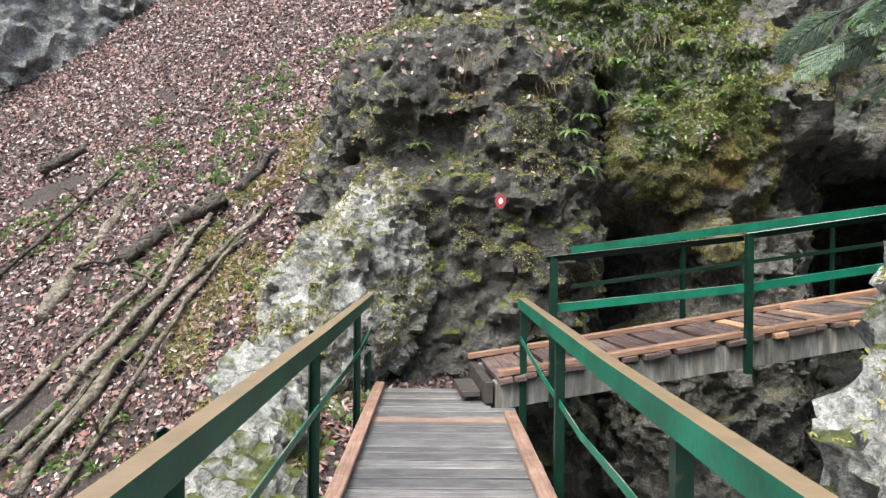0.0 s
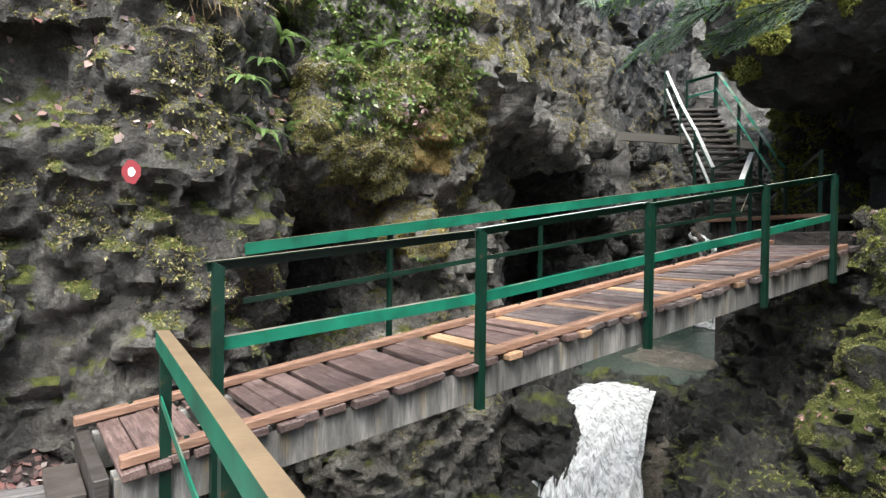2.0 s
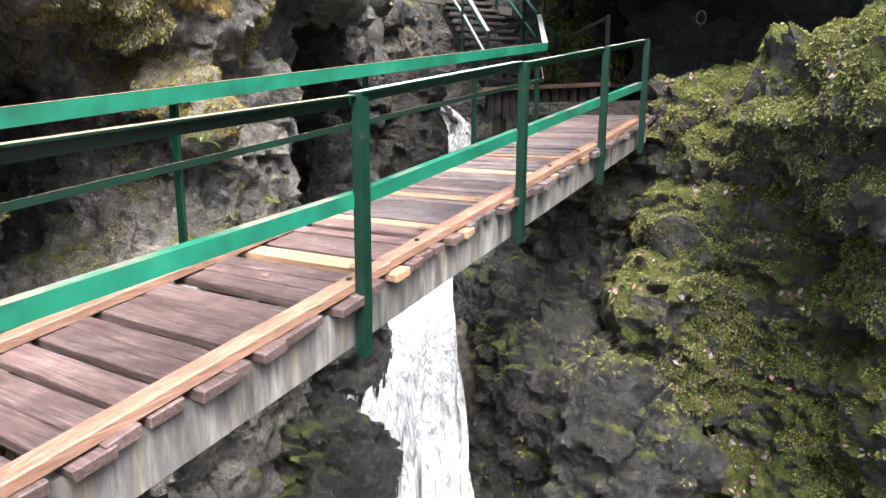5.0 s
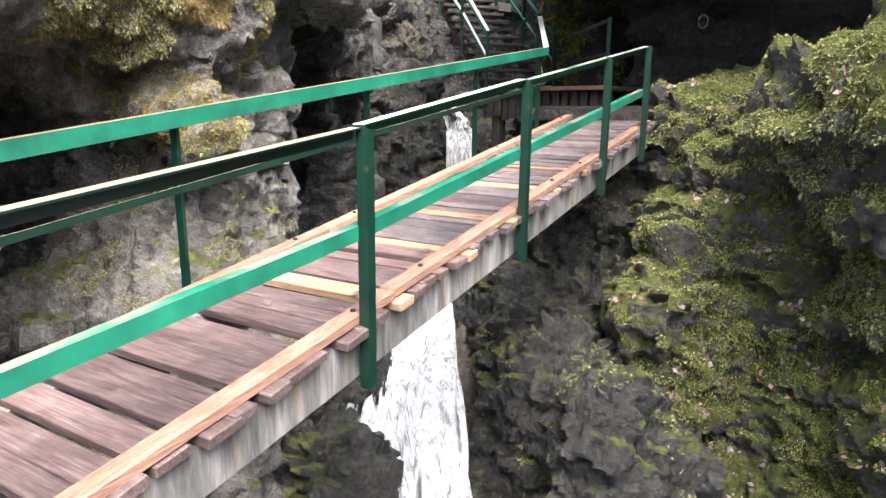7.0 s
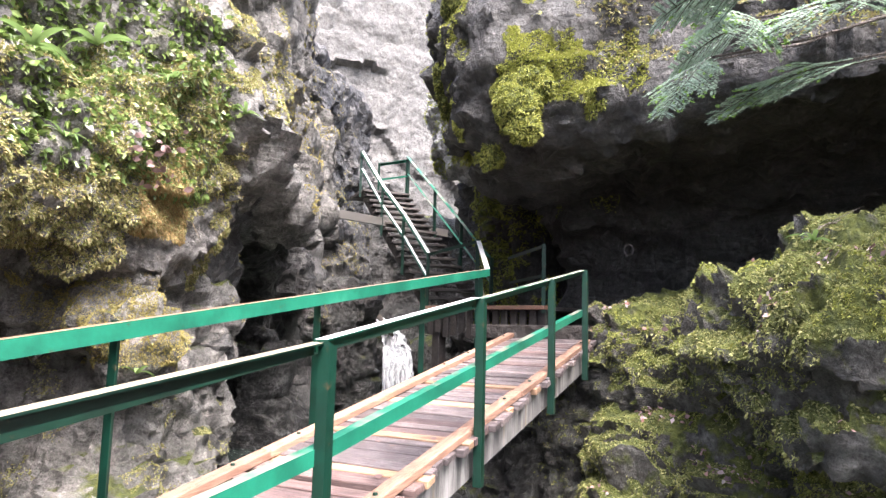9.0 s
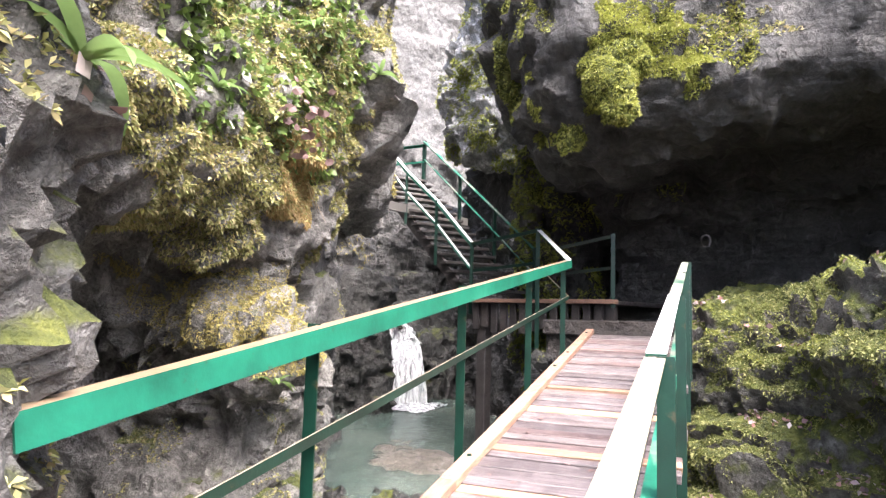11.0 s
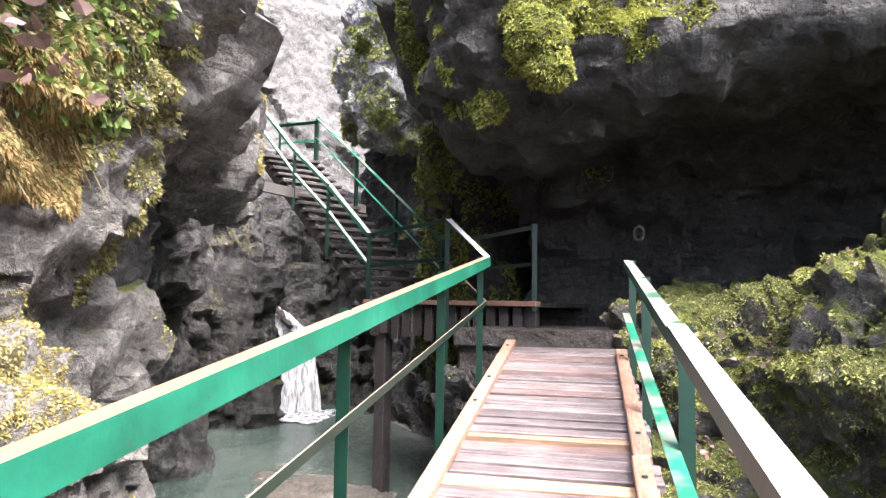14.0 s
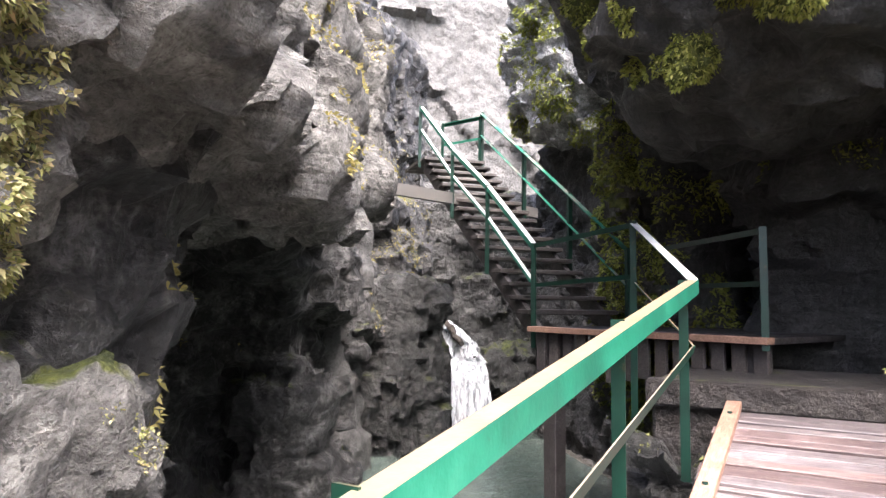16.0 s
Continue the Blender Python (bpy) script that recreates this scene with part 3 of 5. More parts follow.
def f_roof(P):
    # overhanging mass above the hollow; its underside dips inwards
    inward = (P[0] - 9.3) * -0.582 + (P[1] - 10.9) * 0.813
    along = (P[0] - 9.3) * 0.813 + (P[1] - 10.9) * 0.582
    d = blk(P, (7.9, 12.75, 4.9), (3.75, 2.25, 2.5), 35.6, (0.0, 0.0), 0.25)
    under = 3.06 - 0.42 * np.clip(inward, 0, 1.3) + 0.55 * np.clip(inward - 1.5, 0, 2.0) + 0.16 * np.clip(along + 1.6, 0, 6.0) - P[2]
    d = smax(d, under, 0.08)
    d = smin(d, blk(P, (8.3, 10.45, 3.5), (0.8, 0.35, 0.75), 36, (0.15, 0.1), 0.15), 0.15)
    d = smin(d, blk(P, (10.6, 11.9, 4.3), (1.1, 0.4, 1.0), 36, (0.1, 0.2), 0.2), 0.2)
    return smax(d, -blk(P, (9.6, 10.6, 5.3), (0.25, 0.5, 1.6), 36, (0.2, 0.0), 0.15), 0.15)


CAVEW = rock("cave_wall", "wet limestone wall with shade in its dark colour, hollowed out above the water", "rock wall", M_WALL, f_cavewall, (4.2, 9.6, -2.2), (22.5, 20.0, 9.5), 0.1, rough=0.2, grain=1.2, seed=21, strata=0.08, crag=1.2)
ROOF = rock("cave_roof", "grey limestone roof with a bedded underside over the hollow", "rock wall", M_ROOF, f_roof, (3.8, 8.0, 2.0), (13.0, 16.5, 8.0), 0.085, rough=0.14, grain=0.6, seed=25, strata=0.05, crag=0.9)


def f_back(P):
    d = blk(P, (23.2, 21.3, 6.5), (8.0, 2.4, 9.5), -42, (-0.05, 0.08), 1.2)
    d = smin(d, blk(P, (15.6, 18.6, 4.5), (3.6, 2.0, 7.5), 42, (0.0, 0.1), 0.9), 0.8)
    return d


BACK = rock("far_wall", "pale bare limestone wall closing the gorge", "rock wall", M_FAR, f_back, (11.0, 12.0, -2.2), (29.0, 28.0, 17.0), 0.15, rough=0.34, grain=2.2, seed=31, strata=0.06, crag=0.35)

def f_ledge(P):
    d = blk(P, (20.1, 15.6, -0.2), (3.0, 1.5, 1.35), -42, (0, 0), 0.4)
    d = smin(d, blk(P, (17.0, 15.6, 0.4), (1.6, 1.0, 2.4), 40, (0, 0), 0.4), 0.4)
    return smin(d, blk(P, (21.7, 15.4, 2.4), (2.3, 0.9, 2.7), -60, (0, 0), 0.5), 0.4)


rock("fall_ledge", "dark wet rock ledge under the small waterfall", "rock ledge", M_WET, f_ledge, (14.5, 11.8, -2.2), (24.6, 19.0, 5.8), 0.11, rough=0.2, grain=0.7, seed=37, strata=0.05)


def f_right(P):
    # overhanging mass, hollowed out below into a dark shelter
    d = blk(P, (14.0, 1.7, 6.0), (4.4, 6.0, 3.2), 0, (0.08, 0.0), 0.9)
    d = smin(d, blk(P, (19.6, 8.0, 4.4), (5.0, 3.0, 6.6), 47, (0.0, 0.0), 0.8), 0.6)
    d = smin(d, ell(P, (10.5, 7.1, 5.1), (1.1, 0.9, 1.1)), 0.4)
    d = smin(d, blk(P, (13.2, 7.0, 6.0), (2.6, 1.3, 2.0), 20, (0, 0), 0.5), 0.5)
    d = smin(d, blk(P, (15.0, 0.6, 0.5), (2.4, 7.4, 4.0), 0, (0, 0), 0.5), 0.4)
    d = smin(d, ell(P, (14.7, 8.9, 2.0), (1.2, 0.7, 1.8), 47), 0.35)
    d = smin(d, ell(P, (11.2, 7.9, 5.5), (1.9, 1.0, 1.8)), 0.4)
    d = smin(d, ell(P, (12.6, 8.9, 6.4), (1.3, 0.8, 1.6), 30), 0.4)
    d = smin(d, ell(P, (11.6, 8.8, 6.3), (1.3, 0.8, 1.2)), 0.4)
    d = smin(d, ell(P, (14.1, 8.75, 3.6), (0.8, 0.6, 2.0)), 0.35)
    d = smax(d, -ell(P, (9.8, 4.4, 2.6), (3.2, 4.6, 1.9)), 0.5)
    return d


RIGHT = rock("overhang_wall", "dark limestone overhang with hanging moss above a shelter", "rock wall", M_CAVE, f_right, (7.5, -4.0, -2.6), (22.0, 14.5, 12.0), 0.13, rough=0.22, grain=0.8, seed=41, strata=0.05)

SPUR = rock("rock_spur", "mossy rock spur standing beside the stairs", "rock", M_GREEN, lambda P: smin(smin(ell(P, (13.85, 9.4, 2.3), (0.5, 0.36, 1.2), 47), ell(P, (13.6, 9.5, 3.9), (0.28, 0.26, 0.95), 47), 0.25), ell(P, (14.2, 9.3, 1.2), (0.8, 0.5, 1.3), 47), 0.3), (12.6, 8.3, -0.4), (15.6, 10.4, 5.4), 0.06, rough=0.13, grain=0.36, seed=47)
BROW = rock("rock_brow", "pale sloping rock with bright moss above the stairs", "rock", M_PALE, lambda P: smin(ell(P, (18.3, 11.7, 7.8), (2.4, 1.2, 2.1), 47), ell(P, (17.3, 10.9, 9.2), (1.9, 1.1, 2.2), 47), 0.5), (14.8, 8.4, 4.8), (21.6, 14.9, 11.8), 0.1, rough=0.24, grain=0.6, seed=48)


def cushion(label, blobs, seed):
    """Thick moss hanging over a rock edge: blobs of (centre, radii) run together."""
    def fn(P):
        d = ell(P, *blobs[0])
        for c, r in blobs[1:]:
            d = smin(d, ell(P, c, r), 0.12)
        return d
    lo = tuple(min(c[i] - r[i] for c, r in blobs) - 0.3 for i in range(3))
    hi = tuple(max(c[i] + r[i] for c, r in blobs) + 0.3 for i in range(3))
    return rock("moss_cushion", label, "moss", M_MOSSBED, fn, lo, hi, 0.035, "", rough=0.06, grain=0.2, seed=seed)


CUSHIONS = [
    cushion("bright hanging moss cushion on the overhang rim", [((9.85, 7.95, 4.9), (0.4, 0.4, 0.3)), ((9.75, 8.0, 4.55), (0.3, 0.3, 0.32)), ((9.8, 8.02, 4.15), (0.17, 0.2, 0.3))], 301),
    cushion("bright moss lobes draped over the dark rim", [((9.35, 7.5, 4.75), (0.35, 0.4, 0.25)), ((9.2, 7.5, 4.45), (0.24, 0.26, 0.22)), ((9.15, 7.45, 4.15), (0.12, 0.16, 0.2))], 302),
    cushion("thick bright moss bulging from the overhang", [((10.3, 8.5, 6.5), (0.55, 0.5, 0.4)), ((10.4, 8.75, 6.0), (0.5, 0.45, 0.38)), ((10.6, 8.95, 5.55), (0.45, 0.4, 0.34)), ((10.8, 9.05, 5.2), (0.4, 0.32, 0.32)), ((11.0, 9.05, 4.85), (0.25, 0.25, 0.3))], 303),
]


def f_block(P):
    d = blk(P, (10.5, 3.0, -0.75), (2.0, 3.5, 2.75), -22, (0.06, 0.0), 0.5)
    d = smin(d, blk(P, (9.4, 1.6, 0.0), (2.0, 2.4, 2.7), -28, (0.1, 0.0), 0.5), 0.4)
    d = smin(d, ell(P, (8.9, 4.2, 1.6), (1.3, 1.5, 1.05)), 0.4)
    d = smin(d, ell(P, (9.5, 6.3, -1.2), (0.9, 0.7, 1.3)), 0.3)
    d = smin(d, ell(P, (8.7, 7.1, -2.3), (0.8, 0.8, 1.1)), 0.3)
    d = smax(d, -ell(P, (7.6, 4.6, -0.5), (0.9, 1.0, 0.35)), 0.2)
    d = smax(d, -ell(P, (7.9, 5.4, 0.55), (0.6, 0.7, 0.22)), 0.2)
    d = smax(d, -ell(P, (7.4, 3.9, 1.2), (0.7, 0.9, 0.3)), 0.2)
    return d


BLOCK = rock("mossy_ledge", "ledge of layered limestone covered in green moss", "rock", M_GREEN, f_block, (5.6, -2.5, -4.2), (13.6, 9.2, 3.8), 0.07, rough=0.2, grain=0.55, seed=51, strata=0.11)


def f_abutment(P):
    d = blk(P, (10.1, 7.9, -1.7), (1.0, 1.0, 1.1), 25, (0.1, 0.0), 0.3)
    d = smin(d, ell(P, (8.6, 7.25, -2.2), (0.95, 0.75, 1.35)), 0.2)
    d = smin(d, ell(P, (7.6, 6.3, -2.6), (0.8, 0.7, 1.4)), 0.2)
    return smin(d, blk(P, (10.7, 7.5, 0.1), (0.75, 1.05, 1.1), 0, (0, 0), 0.25), 0.2)


ABUT = rock("abutment_rock", "dark wet broken rock under the end of the footbridge", "rock", M_WET, f_abutment, (6.4, 5.2, -4.2), (11.9, 9.4, 1.6), 0.055, rough=0.17, grain=0.42, seed=57, strata=0.06)
def f_lip(P):
    d = blk(P, (9.95, 9.75, -2.2), (0.75, 3.4, 1.45), 41, (0.1, 0.1), 0.25)
    d = smin(d, ell(P, (10.7, 8.7, -0.8), (0.7, 0.6, 0.5)), 0.2)
    d = smin(d, ell(P, (11.6, 7.9, -0.6), (0.8, 0.7, 0.6)), 0.2)
    return smin(d, ell(P, (8.4, 11.0, -0.75), (0.7, 0.7, 0.5)), 0.2)


LIP = rock("fall_lip", "dark wet rock lip over which the stream drops", "rock ledge", M_WET, f_lip, (6.4, 6.4, -4.0), (13.2, 13.2, 0.4), 0.07, rough=0.15, grain=0.4, seed=58, strata=0.05)
OUTCROP = rock("rock_outcrop", "grey mossy rock outcrop above the leaf slope", "rock outcrop", M_PALE, lambda P: smin(ell(P, (-10.2, 20.2, 7.6), (4.6, 2.6, 4.0), 25), ell(P, (-7.2, 22.0, 9.5), (3.0, 2.0, 3.0)), 0.8), (-16, 16.5, 2.5), (-3.0, 24.5, 13), 0.16, rough=0.3, grain=0.9, seed=65)


def f_boulder(P):
    d = ell(P, (0.3, 8.25, 0.9), (0.72, 0.55, 1.0))
    d = smin(d, ell(P, (0.5, 8.35, 1.65), (0.34, 0.36, 0.62)), 0.3)
    d = smin(d, ell(P, (-0.1, 8.2, 0.4), (0.6, 0.6, 0.9)), 0.3)
    return d


BOULDER = rock("boulder", "white lichened limestone boulder leaning on the cliff", "boulder", M_PALE, f_boulder, (-1.1, 7.3, -0.8), (1.4, 9.2, 2.7), 0.045, kind="", rough=0.11, grain=0.32, seed=61)
SIDE = rock("boulder", "tall white rock with moss beside the walkway railing", "boulder", M_PALE, lambda P: smin(ell(P, (2.9, 2.75, -0.9), (0.88, 0.85, 2.4)), ell(P, (3.05, 2.7, 1.3), (0.5, 0.6, 1.4)), 0.25), (1.6, 1.5, -3.8), (4.3, 4.1, 3.2), 0.05, kind="", rough=0.11, grain=0.3, seed=71)
for i, (c, r) in enumerate([((-0.35, 6.2, -0.35), (0.42, 0.5, 0.6)), ((-0.25, 5.0, -0.55), (0.45, 0.55, 0.6)), ((-0.5, 7.0, -0.05), (0.4, 0.45, 0.5)), ((-0.45, 3.9, -0.8), (0.5, 0.6, 0.6))]):
    rock("boulder", "pale mossy boulder beside the boardwalk", "boulder", M_PALE, lambda P, c=c, r=r: ell(P, c, r, 20 * i), tuple(c[j] - r[j] - 0.35 for j in range(3)), tuple(c[j] + r[j] + 0.35 for j in range(3)), 0.045, kind="", rough=0.1, grain=0.28, seed=80 + i)
# wet rocks in the stream
for i, (c, r) in enumerate([((9.9, 8.55, -1.1), (0.75, 0.6, 0.8)), ((9.3, 8.0, -2.0), (0.7, 0.6, 0.75)), ((7.2, 9.5, -1.9), (0.7, 0.6, 1.3)), ((6.2, 8.7, -2.4), (0.7, 0.6, 1.1)), ((6.0, 7.3, -3.4), (0.8, 0.7, 0.9)), ((8.2, 7.7, -3.0), (0.6, 0.6, 0.9))]):
    rock("stream_rock", "wet dark rock in the stream bed", "rock", M_WET, lambda P, c=c, r=r: ell(P, c, r, 35 * i), tuple(c[j] - r[j] - 0.35 for j in range(3)), tuple(c[j] + r[j] + 0.35 for j in range(3)), 0.055, kind="", rough=0.14, grain=0.4, seed=100 + i)


# ---------------------------------------------------------------- water
def grid_mesh(name, fn, nu, nv):
    u, v = np.meshgrid(np.linspace(0, 1, nu), np.linspace(0, 1, nv), indexing="ij")
    x, y, z = fn(u, v)
    i = np.arange(nu * nv).reshape(nu, nv)
    quads = np.stack([i[:-1, :-1], i[1:, :-1], i[1:, 1:], i[:-1, 1:]], -1).reshape(-1, 4)
    me = mesh_from(name, np.stack([x, y, z], -1).reshape(-1, 3), quads)
    me.polygons.foreach_set("use_smooth", np.ones(len(quads), bool))
    return me


def sheet(name, fn, nu, nv, material, label, category, kind="structure"):
    me = grid_mesh(name, fn, nu, nv)
    me.materials.append(material)
    return tagged(new(name, me), label, category, "", kind)


POOL = -0.72
sheet("water_pool", lambda u, v: (9.55 + 0.75 * 14 * u - 0.66 * 8.4 * (v - 0.5), 9.97 + 0.66 * 14 * u + 0.75 * 8.4 * (v - 0.5), POOL + 0.012 * fbm(u * 14, v * 9, 0 * u, 0.4, 2, 3)), 140, 90, M_WATER, "shallow green-grey stream pool between the rocks", "water")
sheet("water_low", lambda u, v: (1 + 9 * u, -1 + 9.6 * v, -3.35 + 0.05 * fbm(u * 9, v * 9.6, 0 * u, 0.5, 3, 4)), 90, 90, M_WATER, "dark water at the bottom of the ravine", "water")


def fall(u, v, top, bottom, w0, w1, sag, seed):
    """A falling sheet from one edge to a lower one: u across, v down."""
    a, b = np.array(top), np.array(bottom)
    run = 1 - (1 - v) ** 1.6
    flow = np.array([b[0] - a[0], b[1] - a[1]])
    n = np.array([-flow[1], flow[0]]) / max(1e-6, np.hypot(*flow))
    w = (u - 0.5) * (w0 + (w1 - w0) * v) * (1 + 0.05 * fbm(v * 3 + 7 * (u > 0.5), 0 * u, 0 * u, 0.5, 3, seed + 40))
    x = a[0] + flow[0] * run + n[0] * w
    y = a[1] + flow[1] * run + n[1] * w
    z = a[2] + (b[2] - a[2]) * v ** 1.5 - sag * (2 * u - 1) ** 2 * (0.3 + v)
    k = 0.11 * fbm(u * 4 * (w0 + w1), 0 * u, v * 2.2, 0.5, 4, seed, True) * (0.4 + v)
    return x + k * flow[0] / 2, y + k * flow[1] / 2, z + 0.1 * v * (1 - (2 * u - 1) ** 4) * fbm(u * 5, v * 5, 0 * u, 0.35, 3, seed + 2)


big = thing("waterfall", "white foaming waterfall dropping under the footbridge", "waterfall", kind="structure")
for j in range(3):
    part("water_sheet", grid_mesh("water_sheet", lambda u, v, j=j: fall(u, v, (9.25 - 0.12 * j, 9.9 - 0.1 * j, POOL + 0.05), (6.15 - 0.25 * j, 8.35 - 0.25 * j, -3.4), 1.25 - 0.12 * j, 2.5 - 0.35 * j, 0.25, 7 + j), 70, 110), M_FOAM, big)
small = thing("waterfall", "narrow white waterfall pouring into the pool", "waterfall", kind="structure")
for j in range(2):
    part("water_sheet", grid_mesh("water_sheet", lambda u, v, j=j: fall(u, v, (18.75 - 0.05 * j, 14.45 - 0.04 * j, 1.0), (18.3 - 0.08 * j, 14.05 - 0.06 * j, POOL), 0.8, 1.0, 0.1, 17 + j), 50, 70), M_FOAM, small)
part("upper_chute", grid_mesh("upper_chute", lambda u, v: fall(u, v, (20.8, 17.2, 2.1), (18.7, 14.4, 1.02), 0.35, 0.7, 0.1, 23), 40, 60), M_FOAM, small)
sheet("froth", lambda u, v: (17.7 + 1.8 * (u - 0.5), 13.75 + 1.5 * (v - 0.5), POOL + 0.03 + 0.03 * fbm(u * 8, v * 8, 0 * u, 0.5, 3, 6)), 40, 40, M_FROTH, "white froth spreading where the fall meets the pool", "water")
sheet("froth_low", lambda u, v: (3.8 + 4.4 * u, 6.2 + 3.2 * v, -3.26 + 0.1 * fbm(u * 8, v * 8, 0 * u, 0.7, 3, 8)), 50, 50, M_FROTH, "churning white water at the foot of the fall", "water")
# near handrail lengths, their green darkened as if in shade
M_PAINT_WN = paint_mat("shaded_paint_white_top", (0.6, 0.6, 0.58), 1.2, 0.4)
M_PAINT_GN = paint_mat("shaded_paint_green_top", (0.3, 0.3, 0.24), 0.3, 0.5)
# ---------------------------------------------------------------- footbridges
def deck_z(x):
    return 0.265 + 0.153 * (x - 1.65)


NEAR_Y, FAR_Y = 6.76, 7.93
A_POSE = pose(1.176, 6.806, 0, 0, 0, -5)


def post_l(z0, z1, w=0.06, t=0.008, out=1):
    """Upright angle iron: two flanges meeting at the outer corner."""
    bm = bmesh.new()
    pts = [(0, 0), (w, 0), (w, t), (t, t), (t, w), (0, w)]
    lo = [bm.verts.new((a - w / 2, out * (w / 2 - b), z0)) for a, b in pts]
    hi = [bm.verts.new((a - w / 2, out * (w / 2 - b), z1 + (0.012 if a < w / 2 else -0.012))) for a, b in pts]
    for i in range(6):
        bm.faces.new((lo[i], lo[(i + 1) % 6], hi[(i + 1) % 6], hi[i]))
    bm.faces.new(lo[::-1])
    bm.faces.new(hi)
    bmesh.ops.recalc_face_normals(bm, faces=bm.faces[:])
    return bm


def bolt_bm(r=0.011, h=0.012):
    bm = bmesh.new()
    bmesh.ops.create_cone(bm, cap_ends=True, segments=6, radius1=r, radius2=r * 0.8, depth=h)
    return bm


def railing(name, label, line, posts, foot, top_mat, mids, out=1, m=None, flange=0.07, web=0.095, drop=0.4):
    """Railing of painted angle iron: a top rail through the points of line, posts under it and lower rails."""
    r = thing(name, label, "railing", group="walkway railings", m=m)
    part("top_rail", sweep(angle(flange, web, 0.008, out), line), top_mat, r, "angle-iron handrail with its upper flange worn")
    for px, py, pz in posts:
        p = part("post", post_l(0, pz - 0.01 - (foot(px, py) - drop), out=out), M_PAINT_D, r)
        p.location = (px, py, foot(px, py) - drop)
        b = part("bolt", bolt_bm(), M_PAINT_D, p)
        b.matrix_basis = pose(0, out * -0.036, pz - foot(px, py) + drop - 0.1, 90, 0, 0)
    # bridge straps take the darkened green, their shaded side put into the colour
    for kind, pts in mids:
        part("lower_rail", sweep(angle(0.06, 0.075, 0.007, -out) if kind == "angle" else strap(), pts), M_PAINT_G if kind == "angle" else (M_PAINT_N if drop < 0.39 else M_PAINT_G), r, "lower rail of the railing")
    return r


def near_top(x):
    return 1.62 + 0.147 * (x - 4.13)


def far_top(x):
    return 1.675 + 0.139 * (x - 4.11)


deck_b = lambda x, y: deck_z(x)
NEAR = railing("railing", "dark green iron railing with a worn brown top", [(2.12, 6.72, 1.385), (4.04, 6.735, 1.608)],
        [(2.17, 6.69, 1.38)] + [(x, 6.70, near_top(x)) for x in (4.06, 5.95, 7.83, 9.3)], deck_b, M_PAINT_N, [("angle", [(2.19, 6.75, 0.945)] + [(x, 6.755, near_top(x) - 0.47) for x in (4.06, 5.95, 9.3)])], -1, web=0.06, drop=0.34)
part("top_rail", sweep(angle(0.07, 0.06, 0.008, -1), [(4.045, 6.732, 1.62), (5.93, 6.735, near_top(5.93) + 0.014)]), M_PAINT_WN, NEAR, "handrail length with a bare white top")
part("top_rail", sweep(angle(0.07, 0.06, 0.008, -1), [(5.935, 6.735, near_top(5.93)), (9.35, 6.735, near_top(9.35))]), M_PAINT_GN, NEAR, "handrail length with sound green paint")
railing("railing", "green painted iron railing with a worn brown top", [(x, 8.07, far_top(x)) for x in (2.73, 5.0, 9.62)],
        [(x, 8.12, far_top(x)) for x in (4.11, 5.97, 7.86, 9.55)], deck_b, M_PAINT, [("strap", [(x, 8.075, far_top(x) - 0.46) for x in (2.74, 5.97, 9.62)])], 1, drop=0.34)
flat = lambda x, y: 0.0
railing("railing", "green painted iron railing beside the boardwalk", [(-0.73, -9.0, 0.97), (-0.74, -2.0, 0.965), (-0.76, 0.96, 0.97)],
        [(-0.775, s, 0.965) for s in (-8.4, -6.3, -4.25, -2.2, -0.15, 0.78)], flat, M_PAINT, [("strap", [(-0.75, -9.0, 0.5), (-0.75, -0.1, 0.52), (-0.74, 1.05, 0.64)])], 1, A_POSE)
railing("railing", "green painted iron railing with a bent lower strap", [(0.70, -9.0, 0.96), (0.70, -3.0, 0.965), (0.72, 0.05, 1.0)],
        [(0.735, s, 0.96) for s in (-8.0, -5.9, -3.85, -1.75)] + [(0.735, 0.02, 0.99)], flat, M_PAINT, [("strap", [(0.71, -9, 0.5), (0.72, -3.2, 0.46), (0.75, -2.3, 0.4), (0.71, -1.2, 0.52), (0.71, 0.05, 0.63)])], -1, A_POSE)


